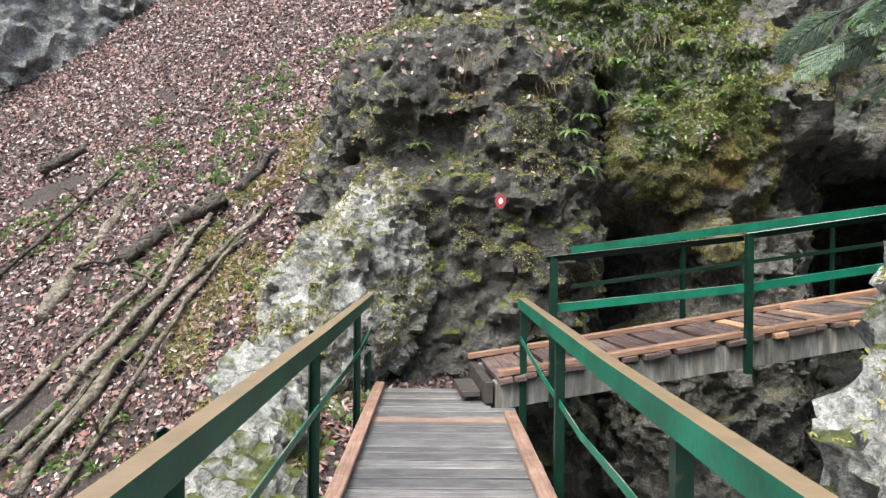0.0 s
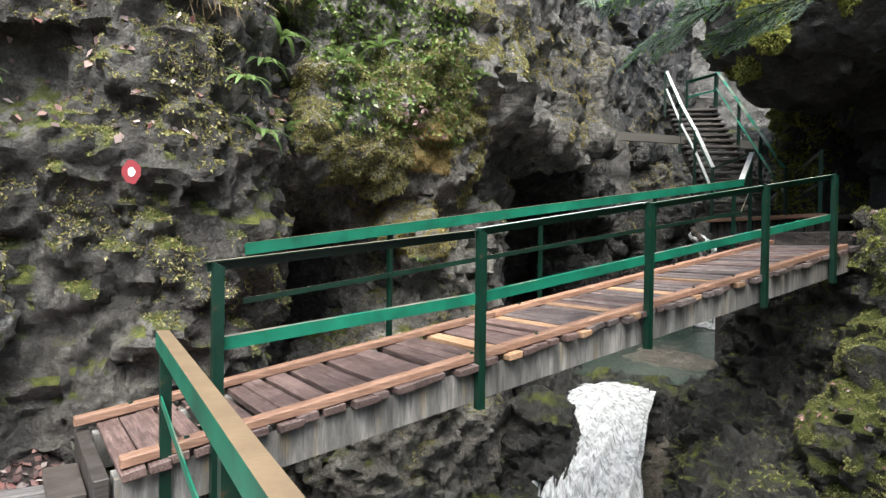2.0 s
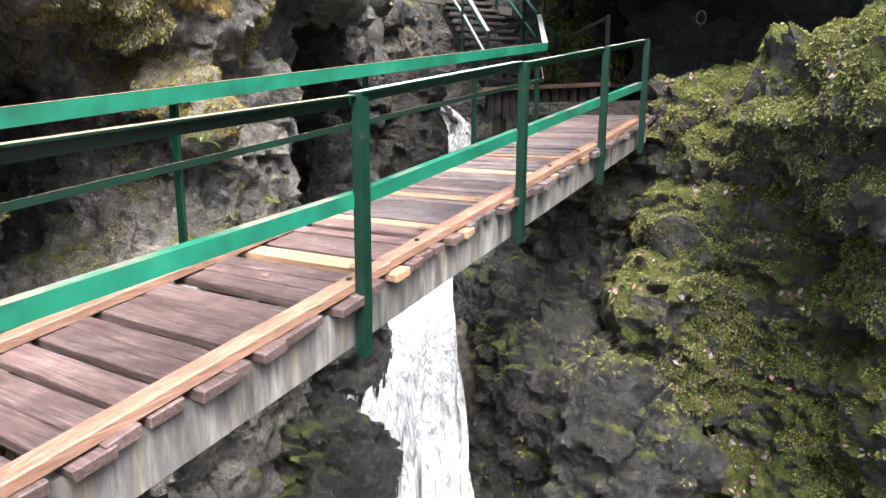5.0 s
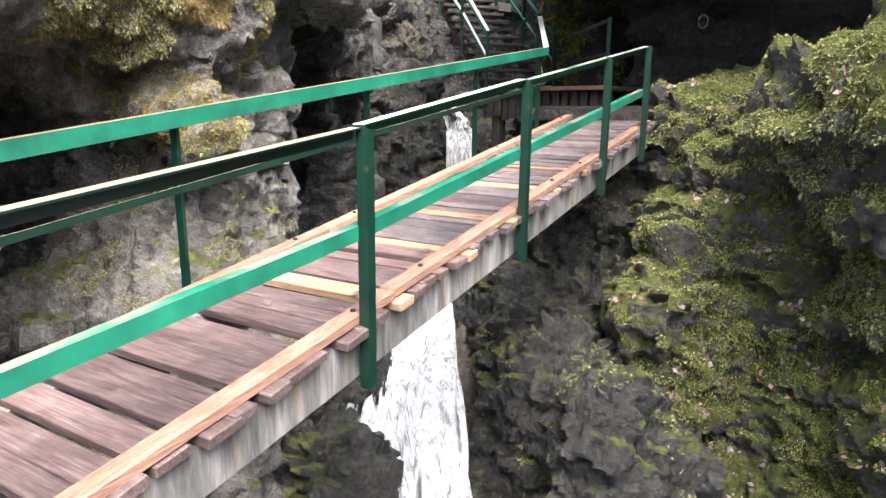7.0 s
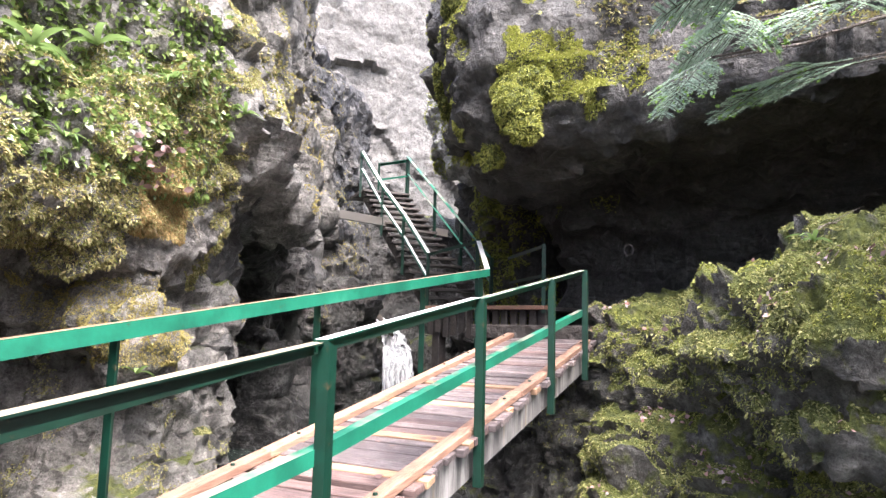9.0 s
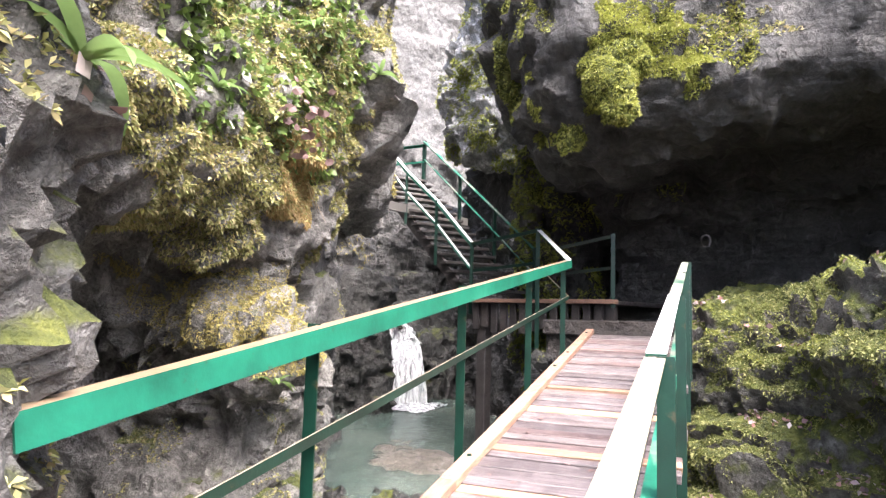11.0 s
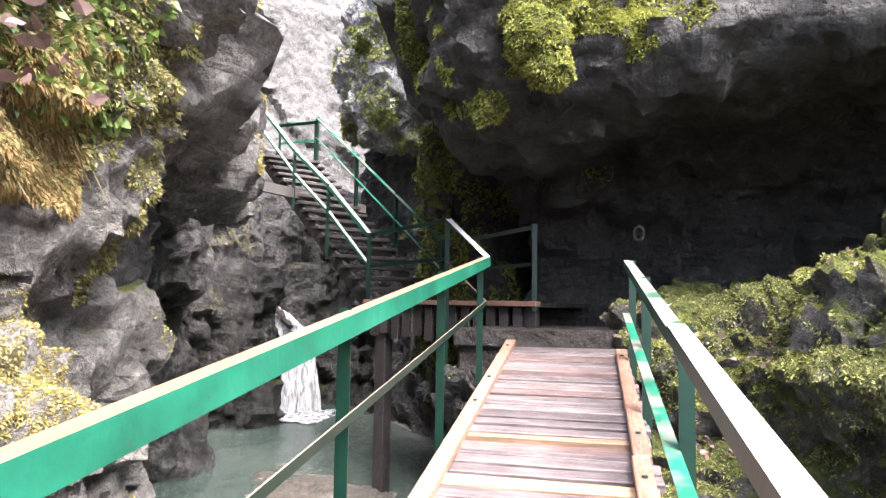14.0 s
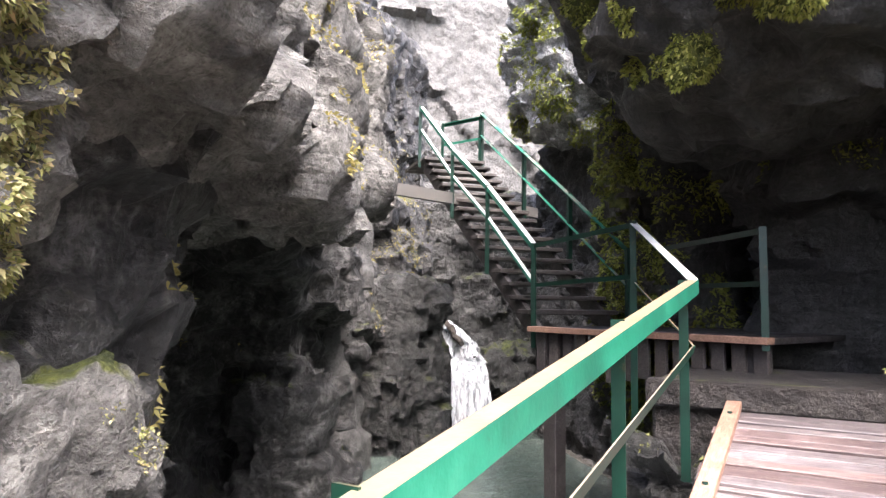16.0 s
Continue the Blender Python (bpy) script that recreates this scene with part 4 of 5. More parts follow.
def footbridge_b():
    b = thing("footbridge", "wooden plank footbridge on concrete beams across the ravine", "footbridge", (0, 0, 0))
    L = 8.45
    for y0, y1 in ((6.77, 6.95), (7.74, 7.9)):
        bm = bmesh.new()
        bmesh.ops.create_grid(bm, x_segments=24, y_segments=1, size=0.5)
        bmesh.ops.solidify(bm, geom=bm.faces[:], thickness=1.0)
        zs = [v.co.z for v in bm.verts]
        mid = (min(zs) + max(zs)) / 2
        for v in bm.verts:
            x = 1.66 + (v.co.x + 0.5) * L
            v.co = Vector((x, y0 if v.co.y < 0 else y1, deck_z(x) - (0.058 if v.co.z > mid else 0.30)))
        bmesh.ops.recalc_face_normals(bm, faces=bm.faces[:])
        part("beam", bm, M_CONC, b, "stained grey concrete beam")
    # curbs of several lengths
    rng = random.Random(4)
    for side, cuts in ((0, (1.68, 4.35, 7.05, 9.75)), (1, (1.55, 5.1, 8.2, 10.05))):
        for i, (x0, x1) in enumerate(zip(cuts, cuts[1:])):
            y = (6.785 + 0.012 * (i % 2)) if side == 0 else 7.875
            bm = box((x0 + 0.004, y - 0.05, 0), (x1 - 0.004, y + 0.05, 0.055), 0.006)
            for v in bm.verts:
                v.co.z += deck_z(v.co.x) + 0.001
            c = part("curb", bm, M_CURB, b, "new orange pine curb board")
            for xb in (x0 + 0.35, x1 - 0.3):
                k = part("bolt", bolt_bm(0.017, 0.014), M_PAINT_D, c, "rusty bolt head")
                k.location = (xb, y, deck_z(xb) + 0.062)
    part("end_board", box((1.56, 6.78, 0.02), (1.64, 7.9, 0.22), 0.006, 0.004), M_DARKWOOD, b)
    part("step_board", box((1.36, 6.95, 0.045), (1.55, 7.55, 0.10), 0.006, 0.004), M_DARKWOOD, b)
    x, i = 1.62, 0
    while x < 10.02:
        w = rng.choice((0.11, 0.13, 0.14, 0.155, 0.18)) if x < 5 else rng.choice((0.095, 0.12, 0.12, 0.14))
        fresh = i in (17, 22, 27, 34, 39) or (x > 5 and rng.random() < 0.05)
        bm = box((0, NEAR_Y - 0.06 + rng.uniform(-0.03, 0.03), -0.05), (w, FAR_Y + rng.uniform(-0.02, 0.03), 0.0), 0.005, 0.004, i)
        p = part("plank", bm, M_PLANK_NEW if fresh else M_PLANK_PALE if x > 5.2 and rng.random() < 0.8 else M_PLANK, b)
        p.matrix_basis = pose(x, 0, deck_z(x) + rng.uniform(-0.006, 0.004), 0, -math.degrees(math.atan(0.153)) + rng.uniform(-0.8, 0.8), rng.uniform(-0.5, 0.5))
        x += w + rng.choice((0.012, 0.016, 0.022, 0.034 if x < 5 else 0.014))
        i += 1
    return b


footbridge_b()


def boardwalk_a():
    b = thing("boardwalk", "grey weathered plank boardwalk with orange pine curbs", "boardwalk", m=A_POSE)
    rng = random.Random(9)
    for x in (-0.5, 0.0, 0.45):
        part("joist", box((x - 0.05, -9.0, -0.24), (x + 0.05, 0.75, -0.056), 0.005), M_DARKWOOD, b)
    s, i = -9.0, 0
    while s < 0.78:
        w = rng.choice((0.12, 0.145, 0.16))
        fresh = abs(s + 0.55) < 0.07
        right = 0.63 if s < -0.12 else 0.44
        bm = box((-0.69 + rng.uniform(-0.02, 0.02), 0, -0.052), (right + rng.uniform(-0.02, 0.03), w, 0.0), 0.005, 0.003, i)
        p = part("plank", bm, M_PLANK_NEWX if fresh else M_PLANK_GREY, b)
        p.location = (0, s, rng.uniform(-0.005, 0.003))
        s += w + rng.uniform(0.012, 0.028)
        i += 1
    for lat, ends in ((-0.645, (-9.0, -5.2, -2.0, 0.8)), (0.575, (-9.0, -6.1, -2.9, -0.35))):
        for s0, s1 in zip(ends, ends[1:]):
            part("curb", box((lat - 0.05, s0 + 0.003, 0.003), (lat + 0.05, s1 - 0.003, 0.055), 0.006, 0.003, int(s0 * 10)), M_CURBY, b, "orange pine curb board")


M_PLANK_NEWX = wood_mat("new_orange_plank_across", (0.18, 0.11, 0.08), (0.32, 0.21, 0.16), (0.46, 0.33, 0.26), 0, 0.5)
M_CURBY = wood_mat("pine_curb_long", (0.16, 0.095, 0.07), (0.3, 0.19, 0.145), (0.45, 0.32, 0.25), 1, 0.55)
boardwalk_a()

# ---------------------------------------------------------------- steps, landing and stairs
slab = thing("step", "low concrete step at the end of the footbridge", "step")
part("tread", box((10.2, 6.6, 0.4), (11.7, 8.45, 1.7), 0.03, 0.02, 3), M_DARKSTONE, slab)
part("edge_stone", box((10.14, 6.7, 1.5), (10.34, 8.5, 1.72), 0.02, 0.015, 5), M_DARKSTONE, slab)
landing = thing("landing", "dark wooden landing with an orange front board", "landing")
edge = Vector((0.36, 0.933, 0)).normalized()
LAND = Matrix.Translation((11.05, 7.75, 2.0)) @ Matrix.Rotation(math.atan2(edge.y, edge.x), 4, "Z")
bmL = box((0, -2.4, -0.06), (2.6, -0.14, 0), 0.005)
bmL.transform(LAND)
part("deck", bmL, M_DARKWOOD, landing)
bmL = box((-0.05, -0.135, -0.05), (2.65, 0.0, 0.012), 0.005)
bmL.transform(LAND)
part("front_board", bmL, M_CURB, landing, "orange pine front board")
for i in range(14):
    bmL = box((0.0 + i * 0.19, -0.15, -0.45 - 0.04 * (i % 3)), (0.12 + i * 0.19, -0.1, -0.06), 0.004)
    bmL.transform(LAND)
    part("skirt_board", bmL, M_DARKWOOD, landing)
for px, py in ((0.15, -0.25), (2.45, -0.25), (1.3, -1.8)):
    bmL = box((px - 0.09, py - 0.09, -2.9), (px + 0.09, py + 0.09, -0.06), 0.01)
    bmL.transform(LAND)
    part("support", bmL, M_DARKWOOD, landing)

S0, S1 = Vector((12.65, 9.78, 2.02)), Vector((16.02, 13.39, 5.06))
N = 17
sd = Vector((S1.x - S0.x, S1.y - S0.y, 0)).normalized()
sp = Vector((sd.y, -sd.x, 0))
HALF = 0.56


def staircase():
    st = thing("staircase", "steep open staircase with dark wooden treads", "staircase")
    for i in range(N):
        c = S0.lerp(S1, (i + 1) / N)
        bm = box((-0.12, -HALF - 0.06, -0.055), (0.17, HALF + 0.06, 0), 0.006, 0.006, i)
        bm.transform(Matrix.Translation(c) @ Matrix.Rotation(math.atan2(sd.y, sd.x), 4, "Z"))
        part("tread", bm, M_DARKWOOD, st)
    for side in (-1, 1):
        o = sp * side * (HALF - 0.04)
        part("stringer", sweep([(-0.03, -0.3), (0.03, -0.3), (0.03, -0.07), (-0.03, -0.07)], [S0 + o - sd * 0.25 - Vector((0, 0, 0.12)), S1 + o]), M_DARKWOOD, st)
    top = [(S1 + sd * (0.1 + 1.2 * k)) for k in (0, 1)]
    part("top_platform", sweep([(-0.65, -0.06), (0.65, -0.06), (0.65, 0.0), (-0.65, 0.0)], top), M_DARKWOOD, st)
    return st


staircase()


def stair_rail(side, name_label, bend, mat):
    o = sp * side * (HALF + 0.06)
    up = Vector((0, 0, 0.97))
    r = thing("stair_railing", name_label, "railing", group="stair railings")
    f = lambda k, h: S0.lerp(S1, k) + o + Vector((0, 0, h))
    ks = [0.0, 0.3, 0.62, 1.03]
    tops = [f(ks[0], 0.95), f(ks[1], 0.97 - bend * 0.3), f(ks[2], 0.97 + bend), f(ks[3], 0.96)]
    part("top_rail", sweep(angle(0.07, 0.06, 0.008, side), tops), mat, r, "angle-iron handrail with a bare worn top")
    part("lower_rail", sweep(angle(0.05, 0.04, 0.007, side), [t - Vector((0, 0, 0.45)) for t in tops]), mat, r)
    for k, t in zip(ks, tops):
        h = t.z - S0.lerp(S1, k).z
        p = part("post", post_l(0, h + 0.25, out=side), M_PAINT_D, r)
        p.matrix_basis = Matrix.Translation(S0.lerp(S1, k) + sp * side * (HALF + 0.09) - Vector((0, 0, 0.26))) @ Matrix.Rotation(math.atan2(sd.y, sd.x), 4, "Z")
    return r


stair_rail(-1, "green stair railing with a bare pale bent handrail", -0.07, M_PAINT_W)
stair_rail(1, "green stair railing with a straight green handrail", 0.0, M_PAINT_G)
# rails round the landing
lr = thing("landing_railing", "green railing toned as shaded, joining bridge, landing and stairs", "railing", group="stair railings")
LP, LF = Vector((11.1, 8.8, 3.03)), S0 + sp * -(HALF + 0.06) + Vector((0, 0, 0.95))
RE = Vector((9.62, 8.07, far_top(9.62)))
part("top_rail", sweep(angle(0.07, 0.06, 0.008, 1), [RE, LP]), M_PAINT_W, lr, "pale bare sloping handrail")
# rails and posts under the overhang: its shade is in their dark green
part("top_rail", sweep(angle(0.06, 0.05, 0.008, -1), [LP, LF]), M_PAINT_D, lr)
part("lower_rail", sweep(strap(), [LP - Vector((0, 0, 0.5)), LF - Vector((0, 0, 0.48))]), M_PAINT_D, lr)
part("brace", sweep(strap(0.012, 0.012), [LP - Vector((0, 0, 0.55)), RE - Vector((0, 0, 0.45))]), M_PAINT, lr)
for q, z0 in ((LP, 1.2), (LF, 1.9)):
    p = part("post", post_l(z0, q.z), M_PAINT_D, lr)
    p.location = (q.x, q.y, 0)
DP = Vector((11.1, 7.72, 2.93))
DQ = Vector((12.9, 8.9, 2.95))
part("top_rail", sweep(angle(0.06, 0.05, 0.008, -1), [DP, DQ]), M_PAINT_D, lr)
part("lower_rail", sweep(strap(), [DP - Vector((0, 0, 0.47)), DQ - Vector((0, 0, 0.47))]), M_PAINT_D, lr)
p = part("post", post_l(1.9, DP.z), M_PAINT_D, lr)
p.location = (DP.x, DP.y, 0)
# rail round the top of the stairs
tr = thing("landing_railing", "green railing at the head of the stairs", "railing", group="stair railings")
TA = S1 + sp * 0.62 + Vector((0, 0, 0.96))
TB = TA + sd * 0.9 - sp * 0.55
part("top_rail", sweep(angle(0.07, 0.06, 0.008, 1), [TA + sd * 0.1, TB]), M_PAINT, tr)
part("lower_rail", sweep(strap(), [TA + sd * 0.1 - Vector((0, 0, 0.45)), TB - Vector((0, 0, 0.45))]), M_PAINT, tr)
for q in (TA + sd * 0.15, TB):
    p = part("post", post_l(q.z - 1.0, q.z), M_PAINT_D, tr)
    p.location = (q.x, q.y, 0)
M_STEEL = Mat("grey_steel", 0.5, 0.6).base((0.2, 0.19, 0.175)).m
ib = thing("steel_beam", "grey steel channel beam carrying the stairs", "beam")
part("web", sweep([(-0.05, 0.09), (-0.05, 0.075), (-0.01, 0.07), (-0.01, -0.07), (-0.05, -0.075), (-0.05, -0.09), (0.05, -0.09), (0.05, 0.09)], [(11.5, 13.1, 3.93), (14.4, 12.45, 3.98), (16.6, 11.9, 4.0)]), M_STEEL, ib)

# trail mark on the cliff
M_RED = Mat("red_trail_paint", 0.6).base((0.27, 0.03, 0.04)).m
M_WHITE = Mat("white_trail_paint", 0.6).base((0.75, 0.72, 0.7)).m
# the mark sits on the cliff's face
face = np.array([v.co for v in CLIFF.data.vertices])
face = face[(np.abs(face[:, 0] - 1.89) < 0.08) & (np.abs(face[:, 2] - 1.97) < 0.1) & (face[:, 1] < 9.0)]
MARK_AT = (1.89, float(face[:, 1].min()) - 0.012 if len(face) else 8.0, 1.97)

# ---------------------------------------------------------------- plants, moss and litter
def surface_points(ob, n, keep, seed):
    """Random points on an object's faces, with their normals."""
    me = ob.data
    co = np.empty(len(me.vertices) * 3, np.float32)
    me.vertices.foreach_get("co", co)
    co = co.reshape(-1, 3)
    q = np.empty(len(me.loops), np.int32)
    me.loops.foreach_get("vertex_index", q)
    q = q.reshape(-1, 4)
    a, b, c, d = [co[q[:, i]] for i in range(4)]
    nr = np.cross(c - a, d - b)
    area = np.linalg.norm(nr, axis=1)
    mid = (a + b + c + d) / 4
    nr = nr / np.maximum(area, 1e-9)[:, None]
    ok = keep(mid, nr) & (area > 1e-9)
    idx = np.flatnonzero(ok)
    if not len(idx):
        return np.zeros((0, 3)), np.zeros((0, 3))
    rng = np.random.default_rng(seed)
    pick = idx[rng.choice(len(idx), n, p=area[idx] / area[idx].sum())]
    u, v = rng.random((n, 1)), rng.random((n, 1))
    p = (a[pick] * (1 - u) + b[pick] * u) * (1 - v) + (d[pick] * (1 - u) + c[pick] * u) * v
    return p, nr[pick]


def kites(name, base, way, side, length, width, material, droop=0.0):
    """One small pointed leaf at each base."""
    length, width = np.asarray(length).reshape(-1, 1), np.asarray(width).reshape(-1, 1)
    drop = np.array([[0, 0, 1.0]]) * length * droop
    v = np.stack([base, base + way * length * 0.5 + side * width / 2, base + way * length - drop, base + way * length * 0.5 - side * width / 2], 1).reshape(-1, 3)
    me = mesh_from(name, v, np.arange(len(v)).reshape(-1, 4))
    me.materials.append(material)
    return me


def unit(v):
    return v / np.maximum(np.linalg.norm(v, axis=1, keepdims=True), 1e-9)


def tufts(name, label, category, ob, n, keep, size, material, seed, lift=0.6, leaves=4, slim=0.4, droop=0.25):
    p, nr = surface_points(ob, n, keep, seed)
    if not len(p):
        return None
    rng = np.random.default_rng(seed + 1)
    p, nr = np.repeat(p, leaves, 0), np.repeat(nr, leaves, 0)
    r = unit(rng.normal(size=p.shape))
    way = unit(nr * lift + r * 0.8 + np.array([[0, 0, 0.15]]))
    side = unit(np.cross(way, unit(rng.normal(size=p.shape))))
    ln = size * rng.uniform(0.5, 1.4, len(p))
    me = kites(name, p - nr * 0.004, way, side, ln, ln * slim * rng.uniform(0.7, 1.3, len(p)), material, droop)
    return tagged(new(name, me), label, category, "", "stuff")


def patchy(scale, level, up=0.35, seed=0, lo=(-99, -99, -99), hi=(99, 99, 99)):
    def keep(m, nr):
        v = fbm(m[:, 0], m[:, 1], m[:, 2], scale, 3, seed) + up * nr[:, 2]
        inside = np.all((m > np.array(lo)) & (m < np.array(hi)), axis=1)
        return (v > level) & inside
    return keep


tufts("moss", "short olive-green moss on the cliff top", "moss", CLIFF, 26000, patchy(0.6, 0.62, 0.8, 2, (-1.6, 7, 0.2), (4, 12.5, 7)), 0.032, M_MOSS, 1, leaves=3)
tufts("moss", "shaggy olive moss on the overgrown wall", "moss", LEFT, 72000, patchy(0.5, -0.1, 0.2, 3, (2.5, 8, 1.95), (5.9, 11, 5.2)), 0.027, M_MOSS, 3, leaves=3)
tufts("ivy", "small glossy green leaves over the wall", "ivy", LEFT, 12000, patchy(0.7, -0.2, 0.0, 8, (2.5, 8, 2.6), (5.5, 12, 7)), 0.05, M_IVY, 4, 0.8, 3, 0.6)
tufts("moss", "brown withered moss hanging from the overhang", "moss", LEFT, 12000, patchy(0.5, -0.4, 0.0, 66, (4.75, 8.3, 2.3), (5.35, 9.3, 2.95)), 0.024, M_MOSS_R, 67, 0.5, 4, 0.35, 0.6)
tufts("moss", "yellow moss cushion on the rock ledge", "moss", LEFT, 16000, patchy(0.4, -0.3, 0.9, 5, (4.3, 8.3, 1.35), (5.5, 9.7, 2.0)), 0.016, M_MOSS_Y, 5, leaves=3)
tufts("moss", "patches of olive moss on the pillar", "moss", LEFT, 6000, patchy(0.45, 0.5, 0.5, 6, (3.9, 8.3, -1.2), (6.8, 10, 2.2)), 0.02, M_MOSS, 6)
tufts("moss", "thick green moss over the layered ledge", "moss", BLOCK, 80000, patchy(0.7, 0.1, 0.6, 7, (6, 1.5, -3.2), (11, 8, 3.5)), 0.034, M_MOSS_D, 7, leaves=3)
tufts("moss", "green moss on the rocks under the bridge", "moss", ABUT, 5000, patchy(0.6, 0.5, 0.6, 58), 0.035, M_MOSS_D, 59)
tufts("moss", "bright green moss cushion on the ledge", "moss", BLOCK, 14000, patchy(0.9, 0.42, 0.3, 12, (6, 2.5, -3), (10, 7, 2.5)), 0.032, M_MOSS_B, 8)
tufts("moss", "bright hanging moss on the overhang rim", "moss", RIGHT, 20000, patchy(1.2, 0.42, 0.75, 14, (8.5, 6.0, 3.6), (19, 14, 9)), 0.045, M_MOSS_B, 9, leaves=3)
tufts("moss", "bright cushions of moss on the nose of the overhang", "moss", RIGHT, 14000, patchy(0.7, 0.3, 0.35, 54, (9.0, 6.4, 3.9), (12.0, 8.6, 7.5)), 0.036, M_MOSS_B, 55)
tufts("moss", "bright moss on the spur beside the stairs", "moss", RIGHT, 7000, patchy(0.6, 0.1, 0.5, 44, (12.5, 8.2, 0.5), (16.5, 11, 4.2)), 0.06, M_MOSS_B, 45)
tufts("moss", "dull moss over the rim of the overhang", "moss", RIGHT, 8000, patchy(0.9, 0.35, 0.9, 15, (8.5, -1.5, 4.9), (12, 7, 9)), 0.05, M_MOSS, 10)
tufts("moss", "bright moss covering the rock spur", "moss", SPUR, 12000, patchy(0.5, -0.3, 0.5, 61), 0.05, M_MOSS_B, 62)
tufts("moss", "bright moss covering the sloping brow", "moss", BROW, 22000, patchy(1.0, -0.05, 0.4, 63), 0.075, M_MOSS_B, 64, leaves=3)
tufts("moss", "moss on the white boulder", "moss", BOULDER, 5000, patchy(0.35, 0.25, 0.6, 16), 0.035, M_MOSS, 11)
tufts("moss", "moss on the tall rock by the railing", "moss", SIDE, 5000, patchy(0.4, 0.2, 0.6, 17), 0.035, M_MOSS, 12)
tufts("moss", "shaggy moss along the edge of the roof slab", "moss", ROOF, 12000, patchy(0.7, 0.05, 0.5, 71, (4.2, 8.2, 3.5), (7.0, 11.5, 8)), 0.034, M_MOSS, 72)
tufts("moss", "yellow moss patches on the bare rock beside the roof", "moss", ROOF, 9000, patchy(0.8, 0.42, 0.7, 73, (7.0, 8.6, 3.0), (13, 14, 8)), 0.035, M_MOSS_Y, 74)
tufts("moss", "moss on the hollowed cave wall", "moss", CAVEW, 6000, patchy(0.9, 0.55, 0.9, 18, (6, 9.5, 1.6), (20, 18, 9)), 0.05, M_MOSS_Y, 13)
for i, ob in enumerate(CUSHIONS):
    tufts("moss", "short bright fronds covering the moss cushion", "moss", ob, 5000, patchy(0.4, -9.0, 0.0, 1), 0.034, M_MOSS_B, 310 + i, 0.9, 4, 0.35)


def litter(name, label, n, keep, seed, size=0.075, ob=GROUND, tilt=0.45):
    p, nr = surface_points(ob, n, keep, seed)
    rng = np.random.default_rng(seed + 1)
    nz = unit(nr + rng.normal(size=p.shape) * tilt)
    r = unit(rng.normal(size=p.shape))
    way = unit(r - nz * np.sum(r * nz, 1, keepdims=True))
    side = np.cross(nz, way)
    ln = size * rng.uniform(0.55, 1.35, n)
    me = kites(name, p + nr * rng.uniform(0.004, 0.03, (n, 1)) - way * ln[:, None] * 0.5, way, side, ln, ln * rng.uniform(0.45, 0.75, n), M_LEAF_DEAD, 0.1)
    return tagged(new(name, me), label, "leaf litter", "", "stuff")


litter("fallen_leaves", "red-brown fallen beech leaves covering the slope", 100000, lambda m, n: (m[:, 0] > -13) & (m[:, 0] < 1.2) & (m[:, 1] > 6.5) & (m[:, 1] < 21.5) & (m[:, 2] > -2.8) & (fbm(m[:, 0], m[:, 1], m[:, 2], 1.4, 3, 4) > -0.8), 21, 0.095, tilt=0.75)
litter("fallen_leaves", "pale fallen leaves at the end of the boardwalk", 11000, lambda m, n: (m[:, 0] > -1.3) & (m[:, 0] < 2.2) & (m[:, 1] > 3.5) & (m[:, 1] < 8.6), 23, 0.075)
litter("fallen_leaves", "dry leaves caught on the mossy ledge", 2600, lambda m, n: (n[:, 2] > 0.35) & (m[:, 0] < 11) & (m[:, 1] > 0.5) & (fbm(m[:, 0], m[:, 1], m[:, 2], 0.6, 2, 4) > 0.25), 25, 0.07, BLOCK)
litter("fallen_leaves", "dry leaves on the cliff top", 5000, lambda m, n: (n[:, 2] > 0.25) & (m[:, 2] > 2.2), 27, 0.08, CLIFF)
tufts("weeds", "small green seedlings among the fallen leaves", "weeds", GROUND, 900, patchy(1.0, 0.2, 0.0, 31, (-7, 5, -2), (0.5, 15, 6)), 0.13, M_FERN, 31, 0.7, 5, 0.3)
tufts("moss", "moss along the edge of the leaf slope", "moss", GROUND, 12000, patchy(0.7, 0.1, 0.0, 33, (-2.2, 4.5, -2), (0.2, 13, 5)), 0.06, M_MOSS, 33)


def branch(label, pts, r0, r1, material, seed, twigs=3):
    """A fallen stick: crooked, tapering, with broken side twigs."""
    rng = random.Random(seed)
    pts = [Vector(p) for p in pts]
    fine = []
    for a, b in zip(pts, pts[1:]):
        for k in range(6):
            fine.append(a.lerp(b, k / 6) + Vector([rng.uniform(-1, 1) * 0.035 for _ in range(3)]))
    fine.append(pts[-1])
    n = len(fine)
    fine = [p + Vector((0, -0.05, 0.07)) for p in fine]
    t = thing("fallen_branch", label, "branch", group="fallen wood on the slope")
    part("stem", rod(fine, [(r0 + (r1 - r0) * i / (n - 1)) * (1 + 0.18 * math.sin(2.3 * i + seed)) for i in range(n)], 10, 0.2, seed), material, t)
    for i in range(twigs):
        j = rng.randrange(2, n - 1)
        d = Vector([rng.uniform(-1, 1), rng.uniform(-1, 1), rng.uniform(0.1, 0.9)]).normalized() * rng.uniform(0.25, 0.6)
        part("twig", rod([fine[j], fine[j] + d * 0.5 + Vector((0, 0, 0.03)), fine[j] + d], [r1 * 0.7, r1 * 0.5, r1 * 0.2], 6, 0.1, seed + i), material, t)


def on_slope(x, y, up=0.08):
    return (x, y, float(ground_height(np.array([x]), np.array([y]))[0]) + up)


